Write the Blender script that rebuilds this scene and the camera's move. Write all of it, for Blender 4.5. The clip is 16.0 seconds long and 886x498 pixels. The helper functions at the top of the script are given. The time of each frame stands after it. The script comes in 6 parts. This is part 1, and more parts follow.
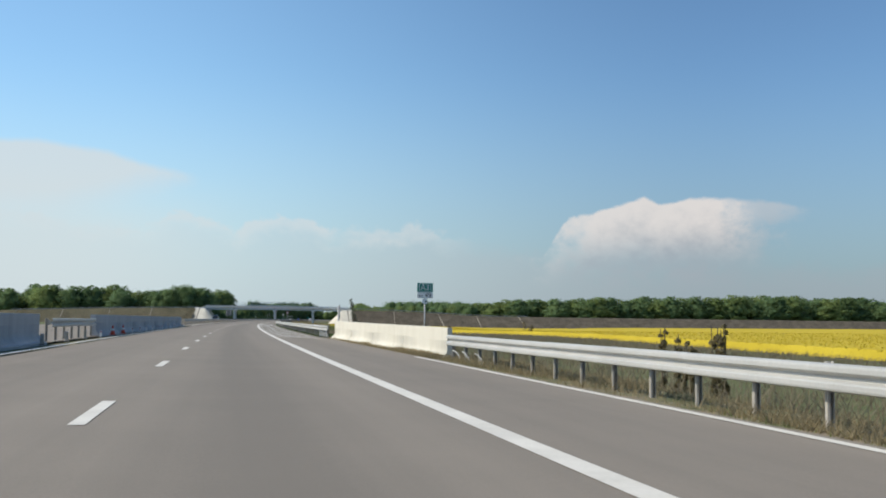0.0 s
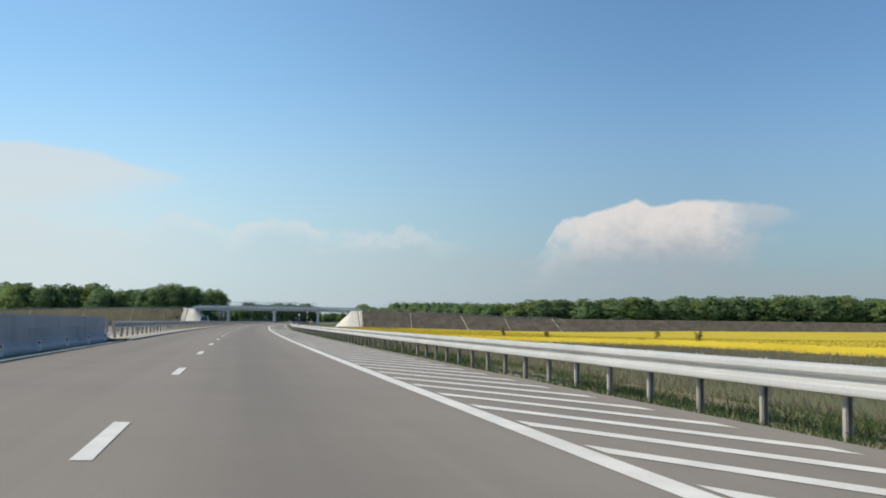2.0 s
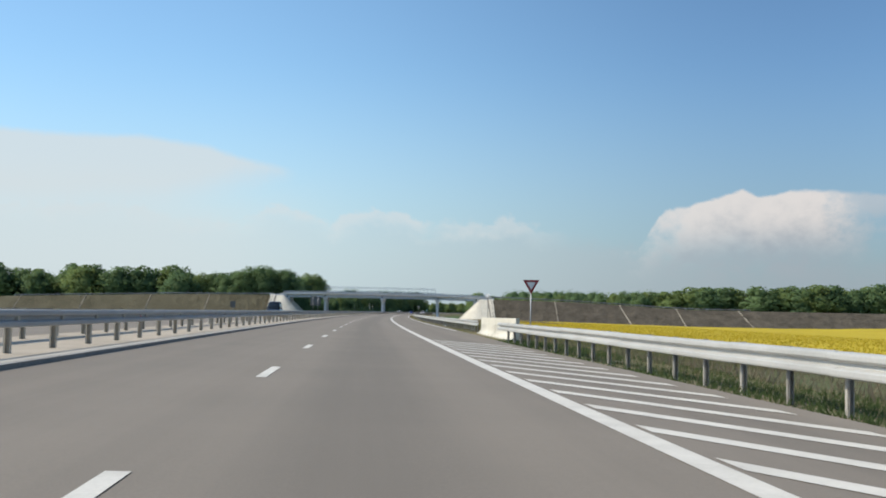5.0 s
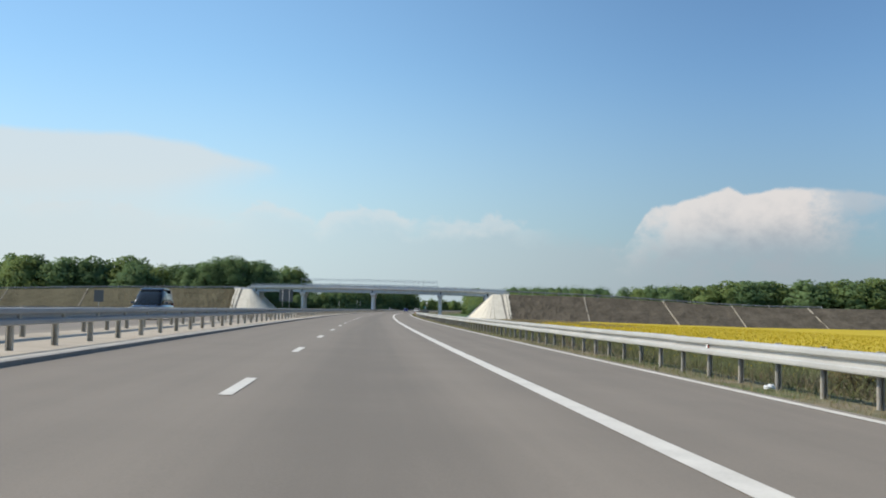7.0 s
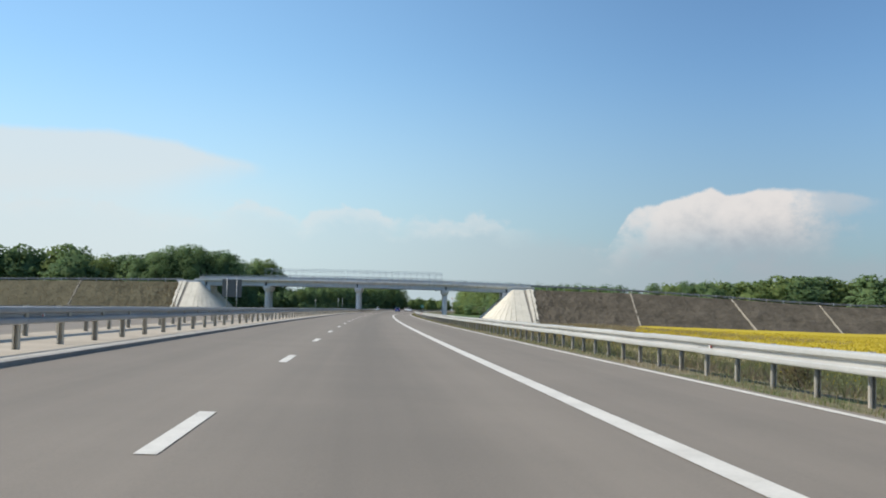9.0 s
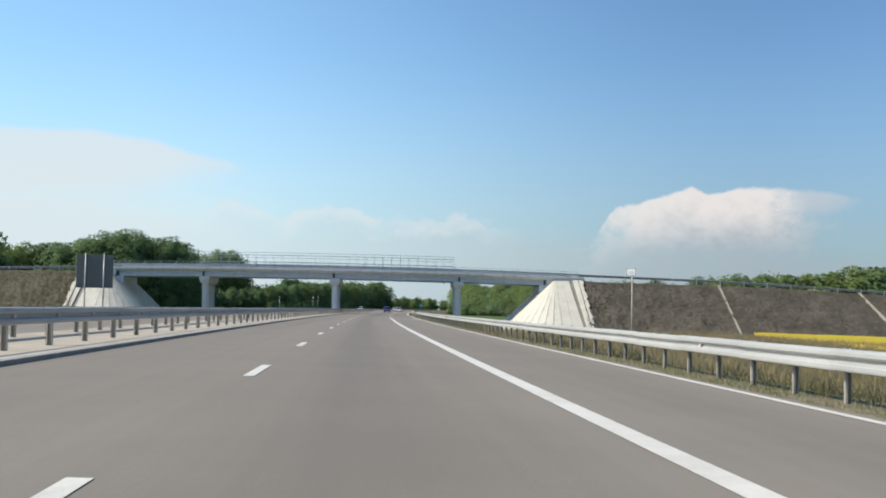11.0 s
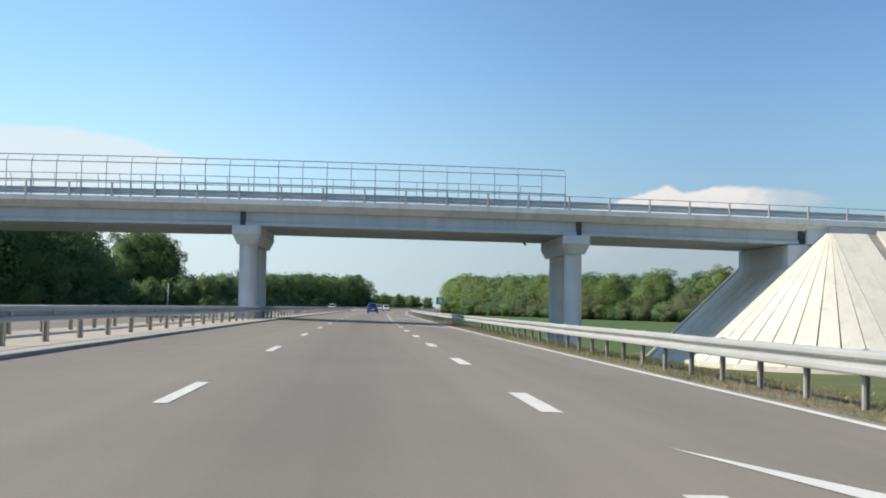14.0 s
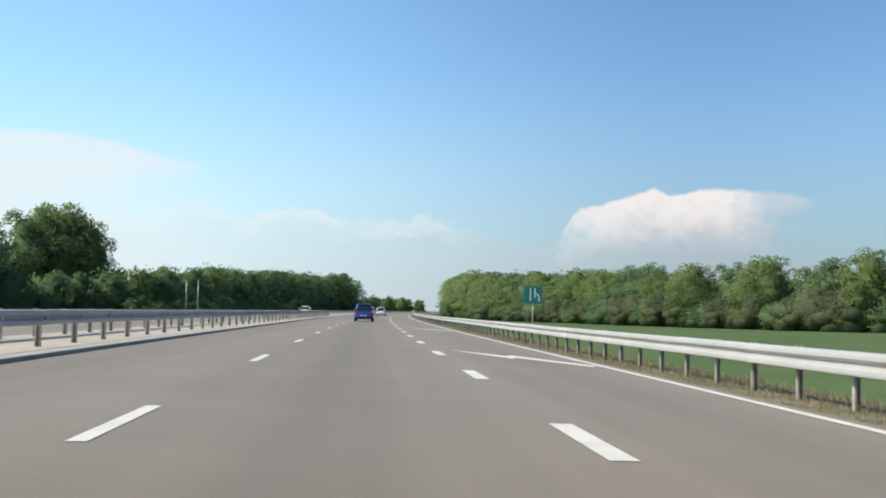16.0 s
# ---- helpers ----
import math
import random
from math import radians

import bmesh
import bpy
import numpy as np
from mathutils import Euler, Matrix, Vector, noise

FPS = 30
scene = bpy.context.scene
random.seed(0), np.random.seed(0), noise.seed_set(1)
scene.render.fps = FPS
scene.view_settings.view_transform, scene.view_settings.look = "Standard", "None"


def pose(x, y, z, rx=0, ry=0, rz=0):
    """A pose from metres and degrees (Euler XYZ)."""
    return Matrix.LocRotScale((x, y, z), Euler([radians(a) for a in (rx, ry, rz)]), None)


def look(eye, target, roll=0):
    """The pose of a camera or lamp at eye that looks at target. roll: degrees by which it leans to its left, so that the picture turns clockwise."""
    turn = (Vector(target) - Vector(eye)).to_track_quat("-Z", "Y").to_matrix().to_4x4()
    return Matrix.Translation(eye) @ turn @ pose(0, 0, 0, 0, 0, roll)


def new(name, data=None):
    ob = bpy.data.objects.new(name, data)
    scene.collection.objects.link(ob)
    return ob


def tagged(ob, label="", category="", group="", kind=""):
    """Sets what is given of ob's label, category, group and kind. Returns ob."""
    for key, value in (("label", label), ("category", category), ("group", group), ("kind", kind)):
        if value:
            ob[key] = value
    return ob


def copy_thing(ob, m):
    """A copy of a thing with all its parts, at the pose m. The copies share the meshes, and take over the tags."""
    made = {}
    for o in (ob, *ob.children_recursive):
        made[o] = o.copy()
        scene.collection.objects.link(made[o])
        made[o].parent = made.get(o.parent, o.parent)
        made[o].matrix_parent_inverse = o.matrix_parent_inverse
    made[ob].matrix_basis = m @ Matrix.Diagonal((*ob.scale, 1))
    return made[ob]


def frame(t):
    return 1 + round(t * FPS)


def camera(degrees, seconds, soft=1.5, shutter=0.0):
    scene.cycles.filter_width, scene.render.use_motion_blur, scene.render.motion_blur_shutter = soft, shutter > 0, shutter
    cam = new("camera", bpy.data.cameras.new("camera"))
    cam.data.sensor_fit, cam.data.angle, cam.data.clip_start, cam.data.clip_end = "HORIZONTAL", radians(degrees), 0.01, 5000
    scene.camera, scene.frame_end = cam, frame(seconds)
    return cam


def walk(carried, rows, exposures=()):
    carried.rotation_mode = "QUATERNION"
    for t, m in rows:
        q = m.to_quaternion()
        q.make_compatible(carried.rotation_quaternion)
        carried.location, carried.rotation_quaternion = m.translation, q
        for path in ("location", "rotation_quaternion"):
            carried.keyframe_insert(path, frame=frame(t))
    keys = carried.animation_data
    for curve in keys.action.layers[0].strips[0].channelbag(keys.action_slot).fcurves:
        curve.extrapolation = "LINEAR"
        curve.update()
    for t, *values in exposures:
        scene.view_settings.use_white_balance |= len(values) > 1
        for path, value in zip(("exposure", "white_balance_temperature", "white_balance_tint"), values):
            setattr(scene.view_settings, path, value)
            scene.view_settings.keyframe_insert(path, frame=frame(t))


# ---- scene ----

# ---------------------------------------------------------------- camera
cam = camera(45.71, 16.0, soft=1.9)
walk(cam, [
    (0, pose(-0.222, 0.000, 0.981, 93.894, -0.528, -11.797)),
    (0.5, pose(-0.313, 17.840, 0.984, 94.023, -0.498, -11.736)),
    (1, pose(-0.337, 35.689, 0.987, 93.983, -0.472, -11.144)),
    (1.5, pose(-0.180, 53.547, 0.987, 94.079, -0.492, -11.973)),
    (2, pose(0.043, 71.412, 0.987, 94.009, -0.517, -12.184)),
    (2.5, pose(0.461, 89.282, 0.985, 94.097, -0.573, -12.350)),
    (2.6, pose(0.552, 92.857, 0.984, 94.079, -0.645, -12.349)),
    (2.7, pose(0.646, 96.432, 0.984, 94.092, -0.714, -11.805)),
    (2.8, pose(0.742, 100.007, 0.983, 94.093, -0.782, -10.897)),
    (2.9, pose(0.841, 103.583, 0.983, 94.080, -0.850, -9.759)),
    (3, pose(0.943, 107.159, 0.982, 94.076, -0.920, -8.864)),
    (3.1, pose(1.051, 110.735, 0.982, 94.091, -0.933, -7.578)),
    (3.2, pose(1.160, 114.311, 0.981, 94.027, -0.948, -6.927)),
    (3.3, pose(1.273, 117.888, 0.980, 93.804, -0.965, -6.633)),
    (3.4, pose(1.388, 121.465, 0.980, 93.588, -0.981, -6.536)),
    (3.5, pose(1.506, 125.042, 0.979, 93.538, -0.998, -6.495)),
    (4, pose(2.009, 142.934, 0.979, 93.512, -0.987, -6.504)),
    (6.5, pose(5.585, 232.488, 0.977, 93.343, -0.930, -7.324)),
    (7, pose(6.487, 250.417, 0.977, 93.328, -0.916, -7.450)),
    (7.5, pose(7.428, 268.352, 0.978, 93.371, -0.964, -7.563)),
    (8, pose(8.436, 286.292, 0.978, 93.343, -1.007, -7.760)),
    (8.5, pose(9.514, 304.237, 0.979, 93.254, -1.037, -8.041)),
    (9, pose(10.657, 322.186, 0.980, 93.315, -1.048, -8.353)),
    (11.5, pose(17.734, 411.964, 0.975, 93.273, -0.822, -9.576)),
    (12, pose(19.373, 429.926, 0.973, 93.235, -0.813, -9.823)),
    (12.5, pose(21.103, 447.888, 0.972, 93.227, -0.813, -10.010)),
    (13, pose(22.865, 465.856, 0.970, 93.231, -0.803, -10.182)),
    (13.5, pose(24.701, 483.824, 0.969, 93.289, -0.787, -10.400)),
    (14, pose(26.616, 501.793, 0.968, 93.212, -0.812, -10.599)),
    (14.5, pose(28.600, 519.762, 0.966, 93.296, -0.839, -10.789)),
    (15, pose(30.666, 537.731, 0.964, 93.400, -0.750, -10.943)),
    (15.5, pose(32.714, 555.710, 0.965, 93.392, -0.717, -11.118)),
    (16, pose(34.809, 573.693, 0.965, 93.398, -0.659, -11.286)),
], exposures=[(0, 0.06), (4, 0.08), (8, 0.12), (11.5, 0.24), (14.5, 0.38), (15, 0.46), (15.5, 0.42), (16, 0.37)])

# ---------------------------------------------------------------- plan
# The motorway is a gentle right-hand arc. s runs along it, lat to the right of
# the driven lane's middle, z up. Its paving falls 2.3 % to the right.
RC = 4812.6
FALL = 0.0227
GROUND = -1.6       # fields


def P(s, lat, z=0.0):
    a = s / RC
    return Vector((RC - (RC - lat) * math.cos(a), (RC - lat) * math.sin(a), z))


def at(s, lat, z=0.0, turn=0.0):
    return Matrix.Translation(P(s, lat, z)) @ Matrix.Rotation(-s / RC + radians(turn), 4, "Z")


def paving(lat):
    return -FALL * lat


# ---------------------------------------------------------------- light
SUN_EL, SUN_AZ = 42.0, -89.0   # degrees; azimuth clockwise from +y
sun_dir = Vector((math.sin(radians(SUN_AZ)) * math.cos(radians(SUN_EL)),
                  math.cos(radians(SUN_AZ)) * math.cos(radians(SUN_EL)), math.sin(radians(SUN_EL))))
sun = new("sun", bpy.data.lights.new("sun", "SUN"))
sun.data.energy, sun.data.angle, sun.data.color = 4.6, radians(0.55), (1.0, 0.91, 0.77)
sun.matrix_world = look(sun_dir * 100, (0, 0, 0))


def node(nt, kind, **values):
    n = nt.nodes.new(kind)
    for key, value in values.items():
        if key in n.inputs:
            n.inputs[key].default_value = value
    return n


def math_node(nt, op, a, b=None, c=None, clamp=False):
    n = nt.nodes.new("ShaderNodeMath")
    n.operation, n.use_clamp = op, clamp
    for i, v in enumerate((a, b, c)):
        if v is None:
            continue
        if isinstance(v, (int, float)):
            n.inputs[i].default_value = v
        else:
            nt.links.new(v, n.inputs[i])
    return n.outputs[0]


def ramp_node(nt, fac, stops):
    n = nt.nodes.new("ShaderNodeValToRGB")
    el = n.color_ramp.elements
    el[0].position, el[0].color = stops[0][0], (*stops[0][1], 1)
    el[1].position, el[1].color = stops[-1][0], (*stops[-1][1], 1)
    for pos, col in stops[1:-1]:
        e = el.new(pos)
        e.color = (*col, 1)
    if fac is not None:
        nt.links.new(fac, n.inputs[0])
    return n.outputs[0]


def mix_rgb(nt, fac, a, b, blend="MIX"):
    n = nt.nodes.new("ShaderNodeMix")
    n.data_type, n.blend_type = "RGBA", blend
    for sock, v in ((n.inputs[0], fac), (n.inputs[6], a), (n.inputs[7], b)):
        if isinstance(v, (int, float)):
            sock.default_value = v
        elif isinstance(v, tuple):
            sock.default_value = (*v, 1)
        else:
            nt.links.new(v, sock)
    return n.outputs[2]


def build_world():
    world = bpy.data.worlds.new("sky")
    scene.world = world
    world.use_nodes = True
    nt = world.node_tree
    nt.nodes.clear()
    out = nt.nodes.new("ShaderNodeOutputWorld")
    bg = nt.nodes.new("ShaderNodeBackground")
    sky = nt.nodes.new("ShaderNodeTexSky")
    sky.sky_type, sky.sun_disc = "NISHITA", False
    sky.sun_elevation, sky.sun_rotation = radians(SUN_EL), radians(SUN_AZ)
    sky.air_density, sky.dust_density, sky.ozone_density = 1.0, 0.6, 2.0
    bg.inputs[1].default_value = 0.15
    tc = nt.nodes.new("ShaderNodeTexCoord")
    sep = nt.nodes.new("ShaderNodeSeparateXYZ")
    nt.links.new(tc.outputs["Generated"], sep.inputs[0])
    x, y, z = sep.outputs
    az = math_node(nt, "MULTIPLY", math_node(nt, "ARCTAN2", x, y), 57.2958)
    el = math_node(nt, "MULTIPLY", math_node(nt, "ARCSINE", z), 57.2958)
    flat = nt.nodes.new("ShaderNodeCombineXYZ")
    nt.links.new(az, flat.inputs[0])
    nt.links.new(el, flat.inputs[1])

    def noise_of(scale, detail, rough, off=0.0, stretch=1.0):
        m = node(nt, "ShaderNodeMapping")
        m.inputs["Scale"].default_value = (scale, scale * stretch, 1)
        m.inputs["Location"].default_value = (off, off * 0.7, off)
        nt.links.new(flat.outputs[0], m.inputs[0])
        n = node(nt, "ShaderNodeTexNoise", Scale=1.0, Detail=detail, Roughness=rough)
        nt.links.new(m.outputs[0], n.inputs["Vector"])
        return n.outputs["Fac"]

    def smooth(v, a, b):
        n = nt.nodes.new("ShaderNodeMapRange")
        n.interpolation_type = "SMOOTHSTEP"
        nt.links.new(v, n.inputs[0])
        n.inputs[1].default_value, n.inputs[2].default_value = a, b
        return n.outputs[0]

    fine = noise_of(0.55, 9, 0.6, 7.7, 1.3)
    puff = noise_of(1.5, 6, 0.62, 2.3, 1.2)
    wide = noise_of(0.16, 5, 0.55, 3.1, 1.8)
    wob = math_node(nt, "ADD", math_node(nt, "SUBTRACT", fine, 0.5), math_node(nt, "MULTIPLY", math_node(nt, "SUBTRACT", puff, 0.5), 0.5))

    def profile(a0, a1, stops):
        """A height in degrees as a function of the azimuth, from (azimuth, height) stops."""
        t = math_node(nt, "DIVIDE", math_node(nt, "SUBTRACT", az, a0), a1 - a0, clamp=True)
        n = ramp_node(nt, t, [((p - a0) / (a1 - a0), (h / 20, h / 20, h / 20)) for p, h in stops])
        return math_node(nt, "MULTIPLY", n, 20.0)

    def times(*vs):
        out = vs[0]
        for v in vs[1:]:
            out = math_node(nt, "MULTIPLY", out, v)
        return out

    def less(v):
        return math_node(nt, "SUBTRACT", 1.0, v)

    # the thunderhead ahead to the right, its anvil drawn out to a point
    top = profile(17, 33, [(17.2, 3.6), (18.0, 4.9), (18.6, 5.7), (20.6, 6.15), (22.6, 6.76), (23.4, 6.34), (25.0, 6.68), (27.3, 6.60), (29.6, 6.40), (32.0, 5.85)])
    rise = math_node(nt, "SUBTRACT", math_node(nt, "ADD", top, math_node(nt, "MULTIPLY", wob, 0.5)), el)
    base = math_node(nt, "ADD", el, math_node(nt, "MULTIPLY", wob, 2.2))
    east = math_node(nt, "ADD", az, math_node(nt, "MULTIPLY", wob, 5.0))
    body = times(smooth(rise, 0.0, 0.24), smooth(base, 0.9, 5.0), smooth(east, 15.9, 19.8), less(smooth(east, 26.2, 30.0)))
    foot = profile(17, 33, [(17.2, 4.6), (27.0, 4.4), (29.0, 5.0), (32.0, 5.8)])
    wing = times(smooth(rise, 0.0, 0.3), smooth(math_node(nt, "SUBTRACT", base, foot), -0.3, 1.0), smooth(az, 25.5, 28.0), less(smooth(az, 29.4, 32.3)))
    body = math_node(nt, "MAXIMUM", body, times(wing, 0.55))
    crest = times(less(smooth(math_node(nt, "ADD", rise, math_node(nt, "MULTIPLY", wob, 2.6)), 0.3, 3.7)), less(times(smooth(az, 26.8, 29.0), 0.45)))
    # the wide veil on the left, tapering to a point
    vtop = profile(-60, 0, [(-60, 10.5), (-30, 9.6), (-15, 9.05), (-9.7, 9.2), (-6.0, 8.8), (-3.6, 8.15), (-1.3, 7.62)])
    vlow = profile(-60, 0, [(-60, 4.6), (-15, 5.2), (-8.2, 5.8), (-4.4, 6.75), (-1.3, 7.58)])
    vrise = math_node(nt, "SUBTRACT", math_node(nt, "ADD", vtop, math_node(nt, "MULTIPLY", wob, 0.35)), el)
    veil = times(smooth(vrise, 0.0, 0.5), smooth(math_node(nt, "ADD", math_node(nt, "SUBTRACT", el, vlow), math_node(nt, "MULTIPLY", wob, 0.9)), -0.9, 1.1), less(smooth(az, -2.4, -1.0)))
    under = times(less(smooth(math_node(nt, "ADD", el, math_node(nt, "MULTIPLY", wob, 1.2)), 4.8, 8.0)), less(smooth(az, -10.0, 3.0)))
    # low bank of far cumulus along the horizon
    btop = profile(-60, 60, [(-60, 5.2), (-14, 5.4), (-9.8, 5.5), (-5.0, 5.0), (-3.9, 5.0), (-2.3, 5.9), (-0.5, 5.5), (0.6, 4.95), (2.2, 5.6), (4.5, 5.6), (5.6, 5.1), (7.0, 5.15), (9.0, 4.9), (10.3, 5.5), (12.0, 4.7), (15.0, 4.5), (17.0, 4.3), (20.0, 3.4), (34.0, 3.4), (60.0, 3.6)])
    brise = math_node(nt, "SUBTRACT", math_node(nt, "ADD", btop, math_node(nt, "MULTIPLY", wob, 1.9)), el)
    bank = times(smooth(brise, 0.0, 1.5), 0.42)
    tuft = times(smooth(brise, -0.05, 0.42), less(smooth(brise, 0.30, 1.5)), smooth(wide, 0.28, 0.48), less(smooth(az, 9.5, 14.0)))
    side = smooth(az, -8.0, 28.0)
    haze_col = mix_rgb(nt, side, (3.40, 4.14, 4.58), (1.66, 2.20, 2.62))
    white = mix_rgb(nt, side, (4.20, 4.58, 4.72), (4.85, 4.55, 4.36))
    shade = mix_rgb(nt, side, (3.66, 4.33, 4.68), (2.38, 2.62, 2.90))
    haze = math_node(nt, "POWER", less(smooth(el, -3.0, 14.0)), 0.95)
    tint = mix_rgb(nt, side, (0.92, 1.12, 1.16), (0.53, 0.675, 0.775))
    clear = mix_rgb(nt, 1.0, sky.outputs[0], tint, "MULTIPLY")
    col = mix_rgb(nt, math_node(nt, "MULTIPLY", haze, 0.92), clear, haze_col)
    col = mix_rgb(nt, bank, col, shade)
    col = mix_rgb(nt, math_node(nt, "MULTIPLY", under, 0.60), col, white)
    col = mix_rgb(nt, math_node(nt, "MULTIPLY", tuft, 0.60), col, white)
    col = mix_rgb(nt, math_node(nt, "MULTIPLY", veil, 0.80), col, white)
    col = mix_rgb(nt, math_node(nt, "MULTIPLY", body, 0.92), col, mix_rgb(nt, crest, shade, white))
    nt.links.new(col, bg.inputs[0])
    nt.links.new(bg.outputs[0], out.inputs[0])


build_world()


# ---------------------------------------------------------------- materials
def mat_base(name, rough=0.8, metal=0.0, spec=0.5):
    m = bpy.data.materials.new(name)
    m.use_nodes = True
    nt = m.node_tree
    b = nt.nodes["Principled BSDF"]
    b.inputs["Roughness"].default_value = rough
    b.inputs["Metallic"].default_value = metal
    b.inputs["Specular IOR Level"].default_value = spec
    return m, nt, b


def coords(nt, scale=(1, 1, 1), world=True):
    if world:
        g = nt.nodes.new("ShaderNodeNewGeometry").outputs["Position"]
    else:
        g = nt.nodes.new("ShaderNodeTexCoord").outputs["Object"]
    m = nt.nodes.new("ShaderNodeMapping")
    m.inputs["Scale"].default_value = scale
    nt.links.new(g, m.inputs[0])
    return m.outputs[0]


def noise_tex(nt, vec, scale, detail=4.0, rough=0.55):
    n = node(nt, "ShaderNodeTexNoise", Scale=scale, Detail=detail, Roughness=rough)
    nt.links.new(vec, n.inputs["Vector"])
    return n.outputs["Fac"]


def bumped(nt, b, height, strength=0.3, dist=0.02):
    n = node(nt, "ShaderNodeBump", Strength=strength, Distance=dist)
    nt.links.new(height, n.inputs["Height"])
    nt.links.new(n.outputs[0], b.inputs["Normal"])


def grainy(name, lo, hi, fine=40.0, coarse=1.2, rough=0.85, metal=0.0, bump=0.25, dist=0.01, world=True,
           stretch=(1, 1, 1), spec=0.5, per_object=0.0, dirt=None):
    """A surface with fine grain and coarse patches between two colours, and optional dirt streaks."""
    m, nt, b = mat_base(name, rough, metal, spec)
    v = coords(nt, stretch, world)
    f = noise_tex(nt, v, fine, 3)
    c = noise_tex(nt, v, coarse, 5)
    k = math_node(nt, "ADD", math_node(nt, "MULTIPLY", f, 0.45), math_node(nt, "MULTIPLY", c, 0.75))
    col = ramp_node(nt, k, [(0.35, lo), (0.82, hi)])
    if per_object:
        info = nt.nodes.new("ShaderNodeObjectInfo")
        shade = math_node(nt, "ADD", math_node(nt, "MULTIPLY", info.outputs["Random"], per_object), 1 - per_object / 2)
        grey = nt.nodes.new("ShaderNodeCombineXYZ")
        for i in range(3):
            nt.links.new(shade, grey.inputs[i])
        col = mix_rgb(nt, 1.0, col, grey.outputs[0], "MULTIPLY")
    if dirt:
        sv = coords(nt, (1.3, 1.3, 0.12), world)
        d = noise_tex(nt, sv, 1.0, 6, 0.65)
        mask = ramp_node(nt, d, [(0.48, (0, 0, 0)), (0.72, (1, 1, 1))])
        col = mix_rgb(nt, math_node(nt, "MULTIPLY", mask, 0.55), col, dirt)
    nt.links.new(col, b.inputs["Base Color"])
    if bump:
        bumped(nt, b, k, bump, dist)
    return m


def asphalt_mat():
    m, nt, b = mat_base("asphalt", 0.82, 0, 0.35)
    v = coords(nt)
    grain = noise_tex(nt, v, 55, 3)
    patch = noise_tex(nt, v, 0.35, 5)
    sp = nt.nodes.new("ShaderNodeSeparateXYZ")
    nt.links.new(v, sp.inputs[0])
    # distance from the driven lane's middle, so that wear follows the bend
    out = math_node(nt, "SUBTRACT", RC, sp.outputs[0])
    lat = math_node(nt, "SUBTRACT", RC, math_node(nt, "SQRT", math_node(nt, "ADD", math_node(nt, "MULTIPLY", out, out), math_node(nt, "MULTIPLY", sp.outputs[1], sp.outputs[1]))))
    bent = nt.nodes.new("ShaderNodeCombineXYZ")
    nt.links.new(math_node(nt, "MULTIPLY", lat, 1.1), bent.inputs[0])
    nt.links.new(math_node(nt, "MULTIPLY", sp.outputs[1], 0.012), bent.inputs[1])
    streak = noise_tex(nt, bent.outputs[0], 1.0, 4, 0.6)
    wheel = math_node(nt, "COSINE", math_node(nt, "MULTIPLY", lat, 6.2832 / 3.75))
    oily = math_node(nt, "EXPONENT", math_node(nt, "MULTIPLY", math_node(nt, "MULTIPLY", lat, lat), -1.6))
    k = math_node(nt, "ADD", math_node(nt, "MULTIPLY", grain, 0.35), math_node(nt, "ADD", math_node(nt, "MULTIPLY", patch, 0.25), math_node(nt, "MULTIPLY", streak, 0.45)))
    k = math_node(nt, "SUBTRACT", k, math_node(nt, "MULTIPLY", wheel, 0.035))
    k = math_node(nt, "SUBTRACT", k, math_node(nt, "MULTIPLY", oily, 0.13))
    col = ramp_node(nt, k, [(0.34, (0.166, 0.144, 0.116)), (0.70, (0.240, 0.206, 0.165))])
    nt.links.new(col, b.inputs["Base Color"])
    bumped(nt, b, grain, 0.35, 0.006)
    return m


M_ASPHALT = asphalt_mat()
M_PAINT = grainy("road_paint", (0.52, 0.49, 0.425), (0.72, 0.685, 0.605), 30, 1.5, 0.6, bump=0.1)
M_KERB = grainy("kerb_concrete", (0.38, 0.35, 0.30), (0.50, 0.465, 0.40), 30, 0.8, 0.9)
M_MEDIAN = grainy("median_gravel", (0.30, 0.26, 0.20), (0.46, 0.40, 0.32), 25, 0.5, 0.95, bump=0.5)
M_WALL = grainy("white_concrete", (0.50, 0.475, 0.40), (0.60, 0.57, 0.485), 18, 0.5, 0.85, dirt=(0.46, 0.43, 0.34))
M_GREYWALL = grainy("grey_wall_concrete", (0.31, 0.315, 0.32), (0.43, 0.435, 0.44), 18, 0.5, 0.9, dirt=(0.25, 0.25, 0.25))
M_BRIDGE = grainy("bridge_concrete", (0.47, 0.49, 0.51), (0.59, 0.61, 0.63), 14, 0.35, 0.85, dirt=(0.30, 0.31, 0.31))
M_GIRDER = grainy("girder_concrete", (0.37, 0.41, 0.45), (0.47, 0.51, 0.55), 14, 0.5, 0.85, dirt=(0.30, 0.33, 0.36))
M_PIER = grainy("pier_concrete", (0.44, 0.47, 0.50), (0.56, 0.59, 0.62), 12, 0.6, 0.8, dirt=(0.36, 0.38, 0.40))
M_SLOPE = grainy("cast_slope_concrete", (0.52, 0.485, 0.405), (0.66, 0.62, 0.525), 10, 0.4, 0.9, dirt=(0.42, 0.385, 0.31), per_object=0.05)
M_CHUTE = grainy("weathered_chute", (0.25, 0.225, 0.18), (0.36, 0.325, 0.265), 10, 0.6, 0.95)
M_JOINT = grainy("joint_rubber", (0.035, 0.038, 0.04), (0.06, 0.065, 0.07), 20, 2, 0.8)
M_STEEL = grainy("galvanised_rail", (0.36, 0.36, 0.34), (0.48, 0.475, 0.45), 22, 0.7, 0.5, 0.12, 0.06, per_object=0.07)
